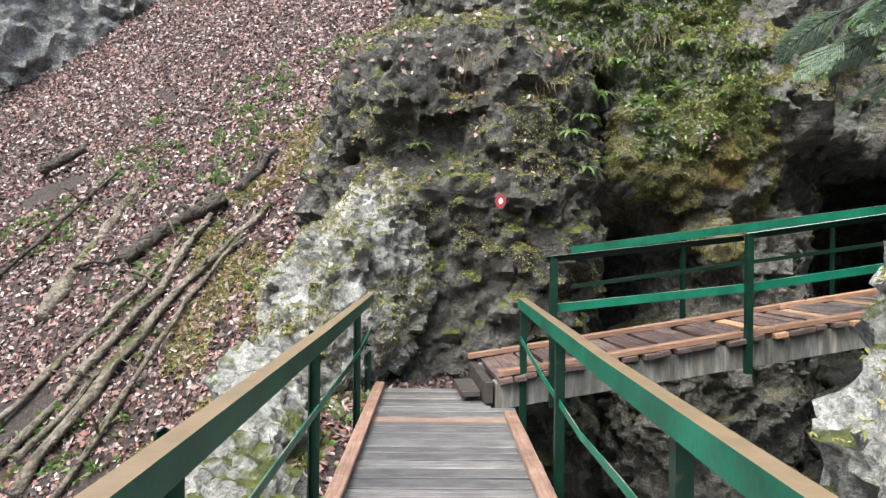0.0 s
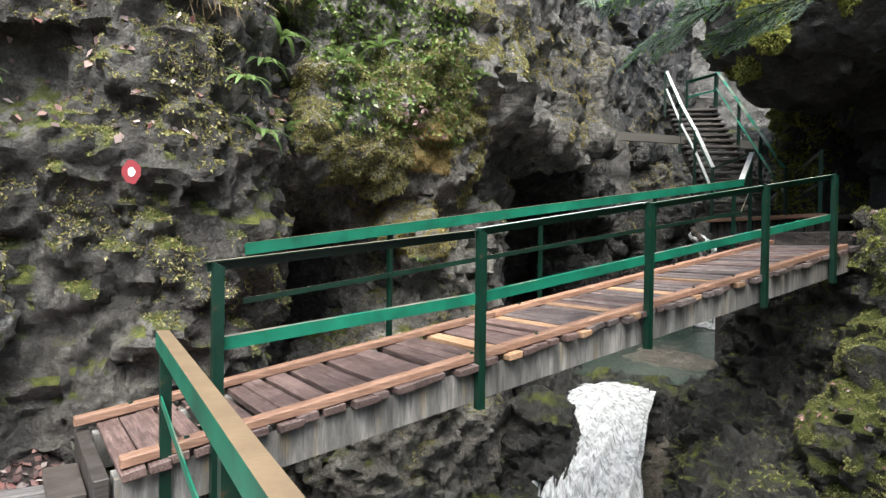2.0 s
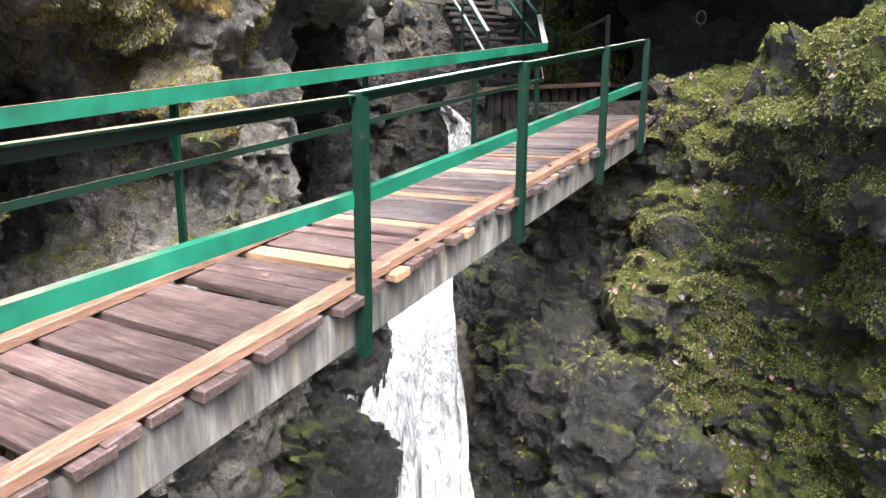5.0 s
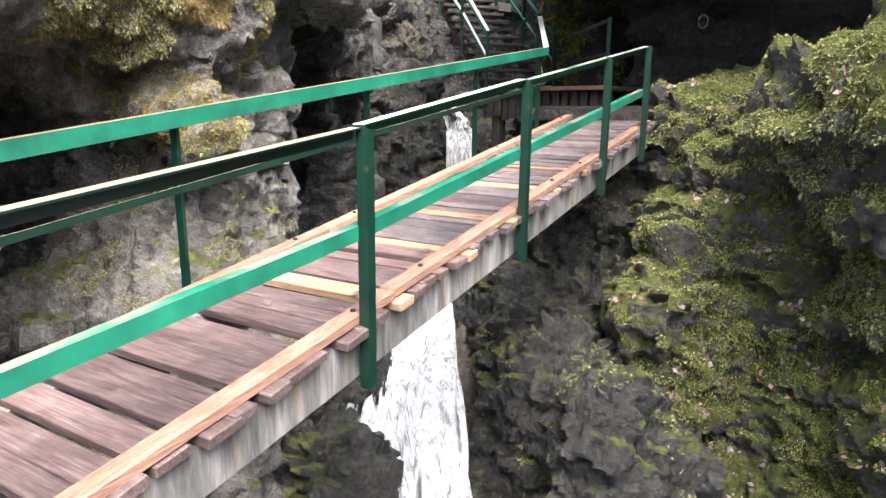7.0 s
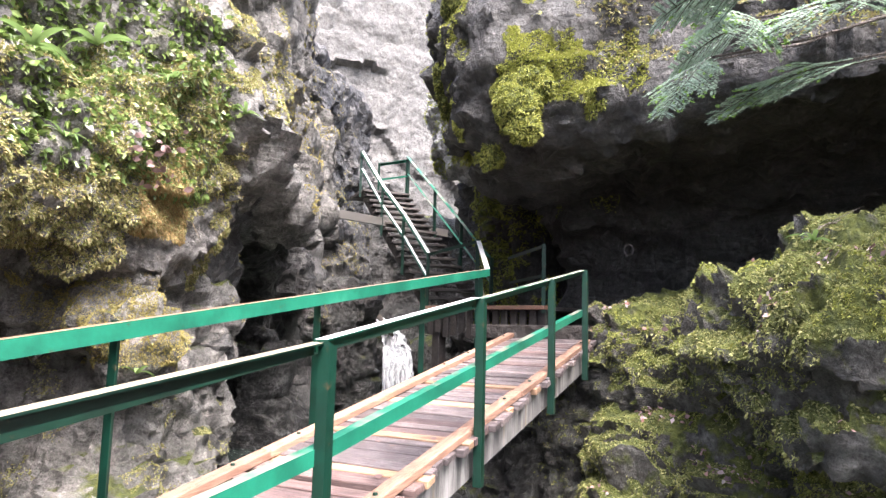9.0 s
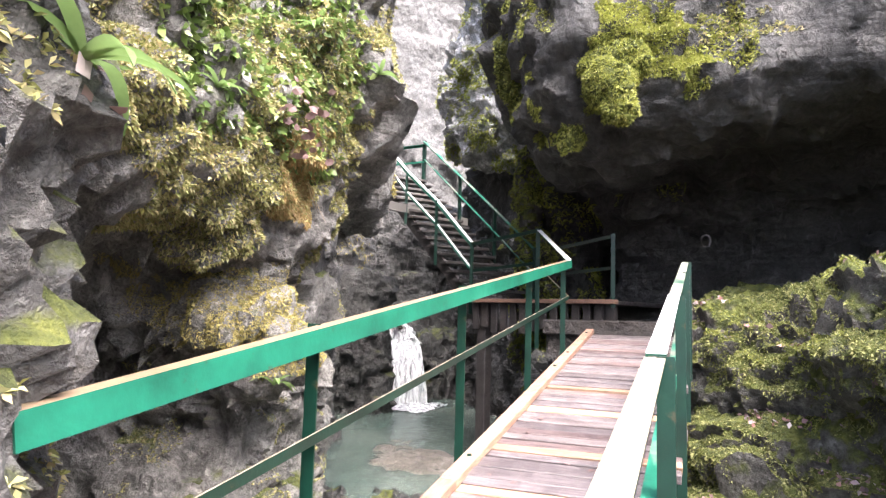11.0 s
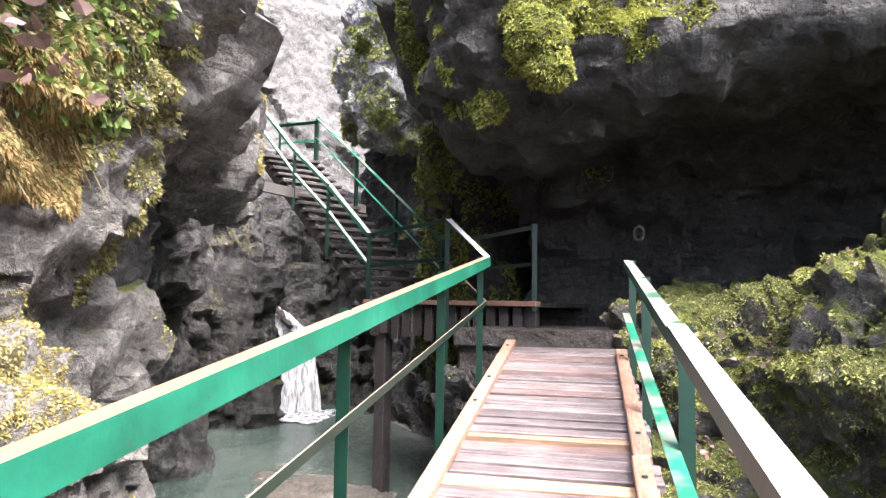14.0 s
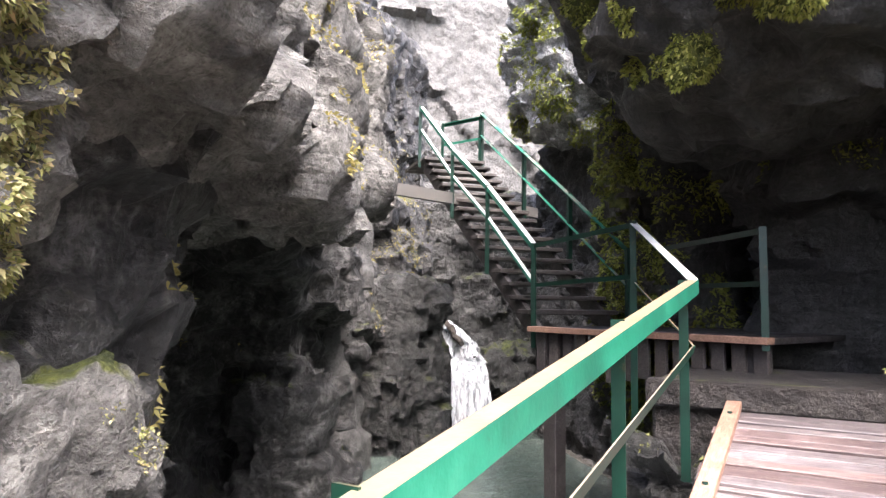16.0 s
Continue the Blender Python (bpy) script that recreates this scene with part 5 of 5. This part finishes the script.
branch("pale crooked dead branch lying down the leaf slope", [on_slope(-4.0, 9.28), on_slope(-2.6, 10.75, 0.12), on_slope(-2.1, 11.6, 0.2)], 0.07, 0.045, M_STICK, 1)
branch("mossy dead branch lying down the leaf slope", [on_slope(-3.65, 8.9), on_slope(-2.5, 10.4, 0.12), on_slope(-1.15, 11.4, 0.15)], 0.08, 0.04, M_STICK, 2, 4)
branch("thin dead branch on the leaf slope", [on_slope(-4.4, 9.8), on_slope(-2.9, 10.9, 0.1), on_slope(-2.5, 11.5, 0.12)], 0.05, 0.03, M_STICK, 3)
branch("long thin dark stick on the leaf slope", [on_slope(-5.65, 12.2, 0.08), on_slope(-4.25, 13.65, 0.1)], 0.035, 0.025, M_BARK, 4, 2)
branch("thin dark stick among the leaves", [on_slope(-4.3, 11.8), on_slope(-3.1, 11.5, 0.1)], 0.03, 0.02, M_BARK, 5, 2)
branch("short dark rotten log on the leaves", [on_slope(-6.1, 14.5), on_slope(-5.3, 14.6, 0.12)], 0.1, 0.08, M_BARK, 6, 0)
branch("broken pale stick among the leaves", [on_slope(-3.7, 9.2, 0.14), on_slope(-3.0, 9.9, 0.12)], 0.05, 0.035, M_STICK, 7, 2)
branch("long grey stick beside the moss", [on_slope(-3.1, 8.6), on_slope(-2.2, 10.2, 0.1), on_slope(-1.5, 11.1, 0.12)], 0.045, 0.03, M_STICK, 8, 3)
branch("thick dark rotten log lying across the slope", [on_slope(-3.35, 11.5, 0.15), on_slope(-2.6, 11.7, 0.2), on_slope(-1.9, 11.75, 0.22)], 0.14, 0.1, M_BARK, 9, 3)
branch("pale mossy fallen trunk sunk in the leaves", [on_slope(-4.5, 11.3, -0.12), on_slope(-4.1, 12.4, -0.1), on_slope(-3.8, 13.4, -0.1)], 0.13, 0.07, M_STICK, 10, 1)
branch("dark forked stick on the slope", [on_slope(-1.75, 11.9, 0.12), on_slope(-1.2, 12.4, 0.2)], 0.09, 0.05, M_BARK, 11, 3)


def fern(label):
    """Hart's-tongue fern: strap leaves arching out of one crown."""
    f = thing("fern", label, "fern", group="ferns on the rock")
    rng = random.Random(3)
    for i in range(8):
        a, ln, arch = i * 2.4 + rng.uniform(-0.3, 0.3), rng.uniform(0.26, 0.42), rng.uniform(0.5, 1.1)
        bm = bmesh.new()
        rows = []
        for k in range(8):
            s = k / 7
            w = 0.03 * (math.sin(math.pi * min(1, s * 0.9 + 0.1)) ** 0.6) + 0.003
            r, z = ln * (s * 0.9), ln * (0.75 * s - arch * s * s)
            c = Vector((math.cos(a) * r, math.sin(a) * r, z))
            o = Vector((-math.sin(a), math.cos(a), 0)) * w
            rows.append([bm.verts.new(c - o + Vector((0, 0, 0.008))), bm.verts.new(c), bm.verts.new(c + o + Vector((0, 0, 0.008)))])
        for p, q in zip(rows, rows[1:]):
            for j in (0, 1):
                bm.faces.new((p[j], p[j + 1], q[j + 1], q[j])).smooth = True
        part("leaf", bm, M_FERN, f)
    return f


FERN = fern("bright green strap-leaved fern growing from the rock")
def onto(obs, at, out=0.0):
    """The point of these rocks nearest to a place, a little outside along the surface normal."""
    best = None
    for ob in obs:
        me = ob.data
        co, nr = np.empty(len(me.vertices) * 3, np.float32), np.empty(len(me.vertices) * 3, np.float32)
        me.vertices.foreach_get("co", co)
        me.vertices.foreach_get("normal", nr)
        co, nr = co.reshape(-1, 3), nr.reshape(-1, 3)
        d = np.sum((co - np.array(at)) ** 2, 1)
        k = int(d.argmin())
        if best is None or d[k] < best[0]:
            best = (d[k], co[k] + nr[k] * out)
    return Vector([float(v) for v in best[1]])


FERN_AT = [(3.0, 8.4, 3.0, 1.0, 20), (3.4, 8.6, 3.25, 1.1, 80), (3.9, 8.7, 3.3, 0.9, 140), (2.8, 8.0, 2.4, 1.1, 60), (2.65, 7.9, 2.75, 0.9, 10), (1.0, 8.1, 2.6, 0.7, 0), (3.6, 8.7, 3.8, 1.1, 30), (4.4, 8.8, 3.5, 1.0, 200), (4.9, 8.7, 3.4, 0.6, 250), (0.6, 7.7, 0.0, 0.6, 90), (0.9, 7.7, 0.0, 0.5, 160), (8.3, 4.4, 2.6, 0.8, 40), (-0.5, 9.0, 1.2, 0.7, 15), (-0.6, 8.0, 0.4, 0.6, 100), (4.1, 8.7, 2.8, 0.6, 45), (3.3, 8.6, 2.5, 0.8, 170), (5.4, 8.6, 3.3, 0.6, 75), (4.9, 8.7, 1.2, 0.6, 120), (4.4, 8.8, 4.2, 1.0, 10)]
for i, (x, y, z, s, a) in enumerate(FERN_AT):
    g = FERN if i == 0 else copy_thing(FERN, Matrix.Identity(4))
    at = onto([CLIFF, LEFT, BLOCK, BOULDER] if z > 0.1 else [GROUND], (x, y, z), 0.01)
    g.matrix_basis = Matrix.Translation(at) @ pose(0, 0, 0, 18, 0, a) @ Matrix.Scale(s * 0.75, 4)


def fir_spray(label, seed):
    """A flat fir spray: one drooping stem, side shoots, two rows of needles."""
    rng = np.random.default_rng(seed)
    f = thing("fir_branch", label, "fir branch", group="fir branches over the path")
    bases, ways, tips, tipw = [], [], [], []
    stem = [Vector((t * 1.25, 0.06 * math.sin(3 * t), -0.28 * t * t)) for t in np.linspace(0, 1, 14)]
    part("stem", rod(stem, [0.012 - 0.0007 * i for i in range(14)], 6), M_BARK, f)
    shoots = [(stem, 0)]
    for i in range(2, 13):
        for sgn in (-1, 1):
            ln = (0.6 - 0.036 * i) * rng.uniform(0.75, 1.15)
            d = Vector((0.72, sgn * 0.7, rng.uniform(-0.25, 0.0))).normalized() * ln
            sh = [stem[i] + d * t + Vector((0, 0, -0.12 * t * t * ln)) for t in np.linspace(0, 1, 7)]
            shoots.append((sh, 1))
            part("side_shoot", rod(sh, [0.005, 0.0048, 0.0045, 0.004, 0.0035, 0.003, 0.002], 5), M_BARK, f)
            if ln > 0.2:
                for j in (3, 5):
                    d2 = (d.normalized() + Vector((0.2, -sgn * 0.6, -0.1)) * rng.uniform(0.6, 1.0)).normalized() * ln * 0.4
                    shoots.append(([sh[j] + d2 * t for t in np.linspace(0, 1, 5)], 2))
    for sh, lvl in shoots:
        for a, b in zip(sh, sh[1:]):
            d = (b - a)
            cnt = max(3, int(d.length / 0.009))
            u = d.normalized()
            s = u.cross(Vector((0, 0, 1))).normalized()
            for k in range(cnt):
                for sg in (-1, 1):
                    bases.append(a + d * (k / cnt))
                    ways.append((u * 0.55 + s * sg * rng.uniform(0.7, 1.1) + Vector((0, 0, rng.uniform(-0.1, 0.4)))).normalized())
        if lvl and rng.random() < 0.5:
            for k in range(14):
                tips.append(sh[-1] + (sh[-1] - sh[-2]).normalized() * 0.003 * k)
                tipw.append(((sh[-1] - sh[-2]).normalized() + Vector(rng.normal(size=3)) * 0.6).normalized())
    for nm, bs, ws, mt, ln in (("needles", bases, ways, M_NEEDLE, 0.036), ("new_shoot", tips, tipw, M_NEEDLE_NEW, 0.022)):
        bs, ws = np.array([tuple(b) for b in bs]), np.array([tuple(w) for w in ws])
        sd2 = unit(np.cross(ws, unit(np.array([[0, 0, 1.0]]) + 0.35 * rng.normal(size=ws.shape))))
        nd = part(nm, kites(nm, bs, ws, sd2, np.full(len(bs), ln), np.full(len(bs), 0.013), mt), mt, f, "flat dark fir needles" if nm == "needles" else "pale green new shoots")
        tagged(nd, kind="stuff")
    return f


SPRAY = fir_spray("drooping fir branch with green needles and pale new shoots", 5)
SPRAYS = [(4.15 + 0.4 * math.sin(7.1 * i), 4.72 + 0.36 * math.cos(4.3 * i), 2.74 + 0.03 * i, 35 * math.sin(3 * i), 16 + 14 * math.cos(2 * i), 155 + 65 * math.sin(5.3 * i)) for i in range(16)]
for i, (x, y, z, rx, ry, rz) in enumerate(SPRAYS):
    g = SPRAY if i == 0 else copy_thing(SPRAY, Matrix.Identity(4))
    g.matrix_basis = pose(x, y, z, rx, ry, rz) @ Matrix.Scale(0.38 + 0.06 * (i % 3), 4)
limb = thing("fir_tree", "fir tree leaning over the ravine, its limbs over the path", "tree")
part("trunk", rod([(6.3, 0.9, -3.9), (6.2, 0.95, 1.0), (6.1, 1.0, 5.0), (6.1, 1.0, 9.0)], [0.24, 0.2, 0.16, 0.1], 12, 0.06, 2), M_BARK, limb)
for k, (x, y, z, *_r) in enumerate(SPRAYS):
    part("limb", rod([(6.12, 1.0, 3.6 + 0.12 * k), (5.6, 2.4, 3.75 + 0.05 * k), (x + 0.25, y - 0.35, z + 0.12), (x, y, z)], [0.02, 0.012, 0.006, 0.005], 7, 0.08, k), M_BARK, limb)


def fir_shade_crown():
    """Whorls of drooping boughs round the trunk, as needle clumps. Out of view, added to shade the overhang."""
    rng = np.random.default_rng(91)
    base, way = [], []
    for k in range(64):
        z, a = 4.6 + 0.1 * k, 2.4 * k
        reach = 2.9 * (1 - (z - 4.6) / 8.0) + 0.3
        n = int(90 * reach)
        t = rng.uniform(0.15, 1, n)
        spread = rng.normal(size=n) * 0.16 * reach * (1.2 - t)
        x, y = np.cos(a) * t * reach - np.sin(a) * spread, np.sin(a) * t * reach + np.cos(a) * spread
        base.append(np.stack([6.1 + x, 1.0 + y, z - 0.25 * t * t * reach + rng.normal(size=n) * 0.04], 1))
        way.append(np.stack([np.cos(a) + rng.normal(size=n) * 0.5, np.sin(a) + rng.normal(size=n) * 0.5, -0.25 + rng.normal(size=n) * 0.2], 1))
    base, way = np.concatenate(base), unit(np.concatenate(way))
    side = unit(np.cross(way, unit(np.array([[0, 0, 1.0]]) + 0.4 * rng.normal(size=way.shape))))
    crown = part("crown", kites("crown", base, way, side, rng.uniform(0.16, 0.3, len(base)), rng.uniform(0.05, 0.1, len(base)), M_NEEDLE, 0.2), M_NEEDLE, limb, "unseen drooping fir boughs added to shade the overhang")
    tagged(crown, kind="stuff")


fir_shade_crown()
# unseen trunk end that carries the added shading boughs
part("trunk_top", rod([(6.1, 1.0, 9.0), (6.1, 1.0, 11.2)], [0.1, 0.02], 10, 0.05, 3), M_BARK, limb)


# hanging roots and dry grass
def strands(name, label, at, n, seed, ln=0.35):
    rng = np.random.default_rng(seed)
    base = np.array(at) + rng.normal(size=(n, 3)) * np.array([0.16, 0.05, 0.06])
    way = unit(np.array([[0, -0.25, -1.0]]) + rng.normal(size=(n, 3)) * 0.28)
    side = unit(np.cross(way, rng.normal(size=(n, 3))))
    me = kites(name, base, way, side, ln * rng.uniform(0.5, 1.3, n), np.full(n, 0.008), M_GRASS)
    return tagged(new(name, me), label, "grass", "", "stuff")


for i, at in enumerate([(3.4, 8.75, 3.95), (4.1, 8.75, 4.2), (2.5, 8.05, 3.4), (4.6, 9.0, 2.7), (1.6, 7.95, 3.6), (5.0, 9.05, 2.6)]):
    strands("dry_grass", "dry pale grass hanging from the rock", at, 32, 50 + i, 0.28)


# trail mark: red ring with a white centre painted on the cliff
def disc(name, r0, r1, y, material, parent, seed):
    bm = bmesh.new()
    rng = random.Random(seed)
    n = 22
    inner = [bm.verts.new((math.cos(2 * math.pi * i / n) * r0 * 0.9, y, math.sin(2 * math.pi * i / n) * r0 * 1.2)) for i in range(n)]
    outer = []
    for i in range(n):
        k = r1 * rng.uniform(0.92, 1.08)
        outer.append(bm.verts.new((math.cos(2 * math.pi * i / n) * k * 0.9, y, math.sin(2 * math.pi * i / n) * k * 1.2)))
    for i in range(n):
        bm.faces.new((inner[i], inner[(i + 1) % n], outer[(i + 1) % n], outer[i]))
    if r0 < 0.01:
        bm.faces.new(inner)
    return part(name, bm, material, parent)


MARK = thing("trail_mark", "round red trail mark with a white dot on the cliff", "trail mark", MARK_AT)
disc("red_ring", 0.026, 0.068, 0, M_RED, MARK, 1)
disc("white_dot", 0.004, 0.027, -0.003, M_WHITE, MARK, 2)

branch("dark wet log jammed across the chute", [(19.6, 16.3, 2.3), (18.9, 15.2, 1.75), (18.5, 14.5, 1.25)], 0.09, 0.07, M_BARK, 21, 1)
branch("dark wet log standing in the falling water", [(7.9, 8.9, -1.6), (7.2, 8.3, -2.5), (6.8, 7.9, -3.3)], 0.1, 0.08, M_BARK, 22, 0)
branch("thin bare twig lying on the mossy ledge", [(8.3, 4.6, 2.35), (8.5, 4.4, 2.6), (8.6, 4.2, 2.7)], 0.012, 0.008, M_STICK, 23, 1)


# single leaves and a clump of red-brown leaves
def dead_leaf(label, at, size, seed):
    rng = random.Random(seed)
    bm = bmesh.new()
    pts = [(-0.5, 0), (-0.2, 0.26), (0.15, 0.28), (0.5, 0), (0.15, -0.28), (-0.2, -0.26)]
    mid = [bm.verts.new((x * size, 0, 0.1 * size * (1 - 4 * x * x))) for x in (-0.5, 0.0, 0.5)]
    up = [bm.verts.new((x * size, y * size, rng.uniform(0, 0.12) * size)) for x, y in pts[1:3]]
    dn = [bm.verts.new((x * size, y * size, rng.uniform(0, 0.12) * size)) for x, y in pts[4:6]]
    for f in ((mid[0], mid[1], up[0]), (mid[1], up[1], up[0]), (mid[1], mid[2], up[1]), (mid[0], dn[1], mid[1]), (mid[1], dn[1], dn[0]), (mid[1], dn[0], mid[2])):
        bm.faces.new(f)
    me = bpy.data.meshes.new("fallen_leaf")
    bm.to_mesh(me)
    bm.free()
    me.materials.append(M_LEAF_DEAD)
    ob = tagged(new("fallen_leaf", me), label, "leaf", "loose fallen leaves")
    ob.matrix_basis = at
    return ob


rng = random.Random(77)
for i in range(16):
    x = rng.uniform(1.8, 6.5)
    dead_leaf("orange-brown fallen leaf on the bridge planks", pose(x, rng.uniform(6.9, 7.75), deck_z(x) + 0.008, rng.uniform(-8, 8), -8.7, rng.uniform(0, 360)), rng.uniform(0.05, 0.085), i)
clump = thing("dead_leaves", "clump of pinkish dead leaves hanging on the moss", "dead leaves", onto([LEFT], (4.7, 8.7, 2.85), 0.06))
for i in range(40):
    lf = dead_leaf("dead leaf", Matrix.Identity(4), rng.uniform(0.05, 0.085), 100 + i)
    lf.name = "leaf"
    for key in ("category", "group", "label"):
        del lf[key]
    lf.parent = clump
    lf.matrix_basis = pose(rng.gauss(0, 0.13), rng.gauss(-0.02, 0.05), rng.gauss(0, 0.12), rng.uniform(20, 110), rng.uniform(-30, 30), rng.uniform(0, 360))
ring = thing("trail_mark", "faint pale ring mark on the dark cave wall", "trail mark", (11.3, 6.5, 2.84), m=pose(11.25, 6.5, 2.84, 0, 0, -80))
disc("faint_ring", 0.06, 0.075, 0, Mat("faded_mark_paint", 0.7).base((0.085, 0.075, 0.07)).m, ring, 5)
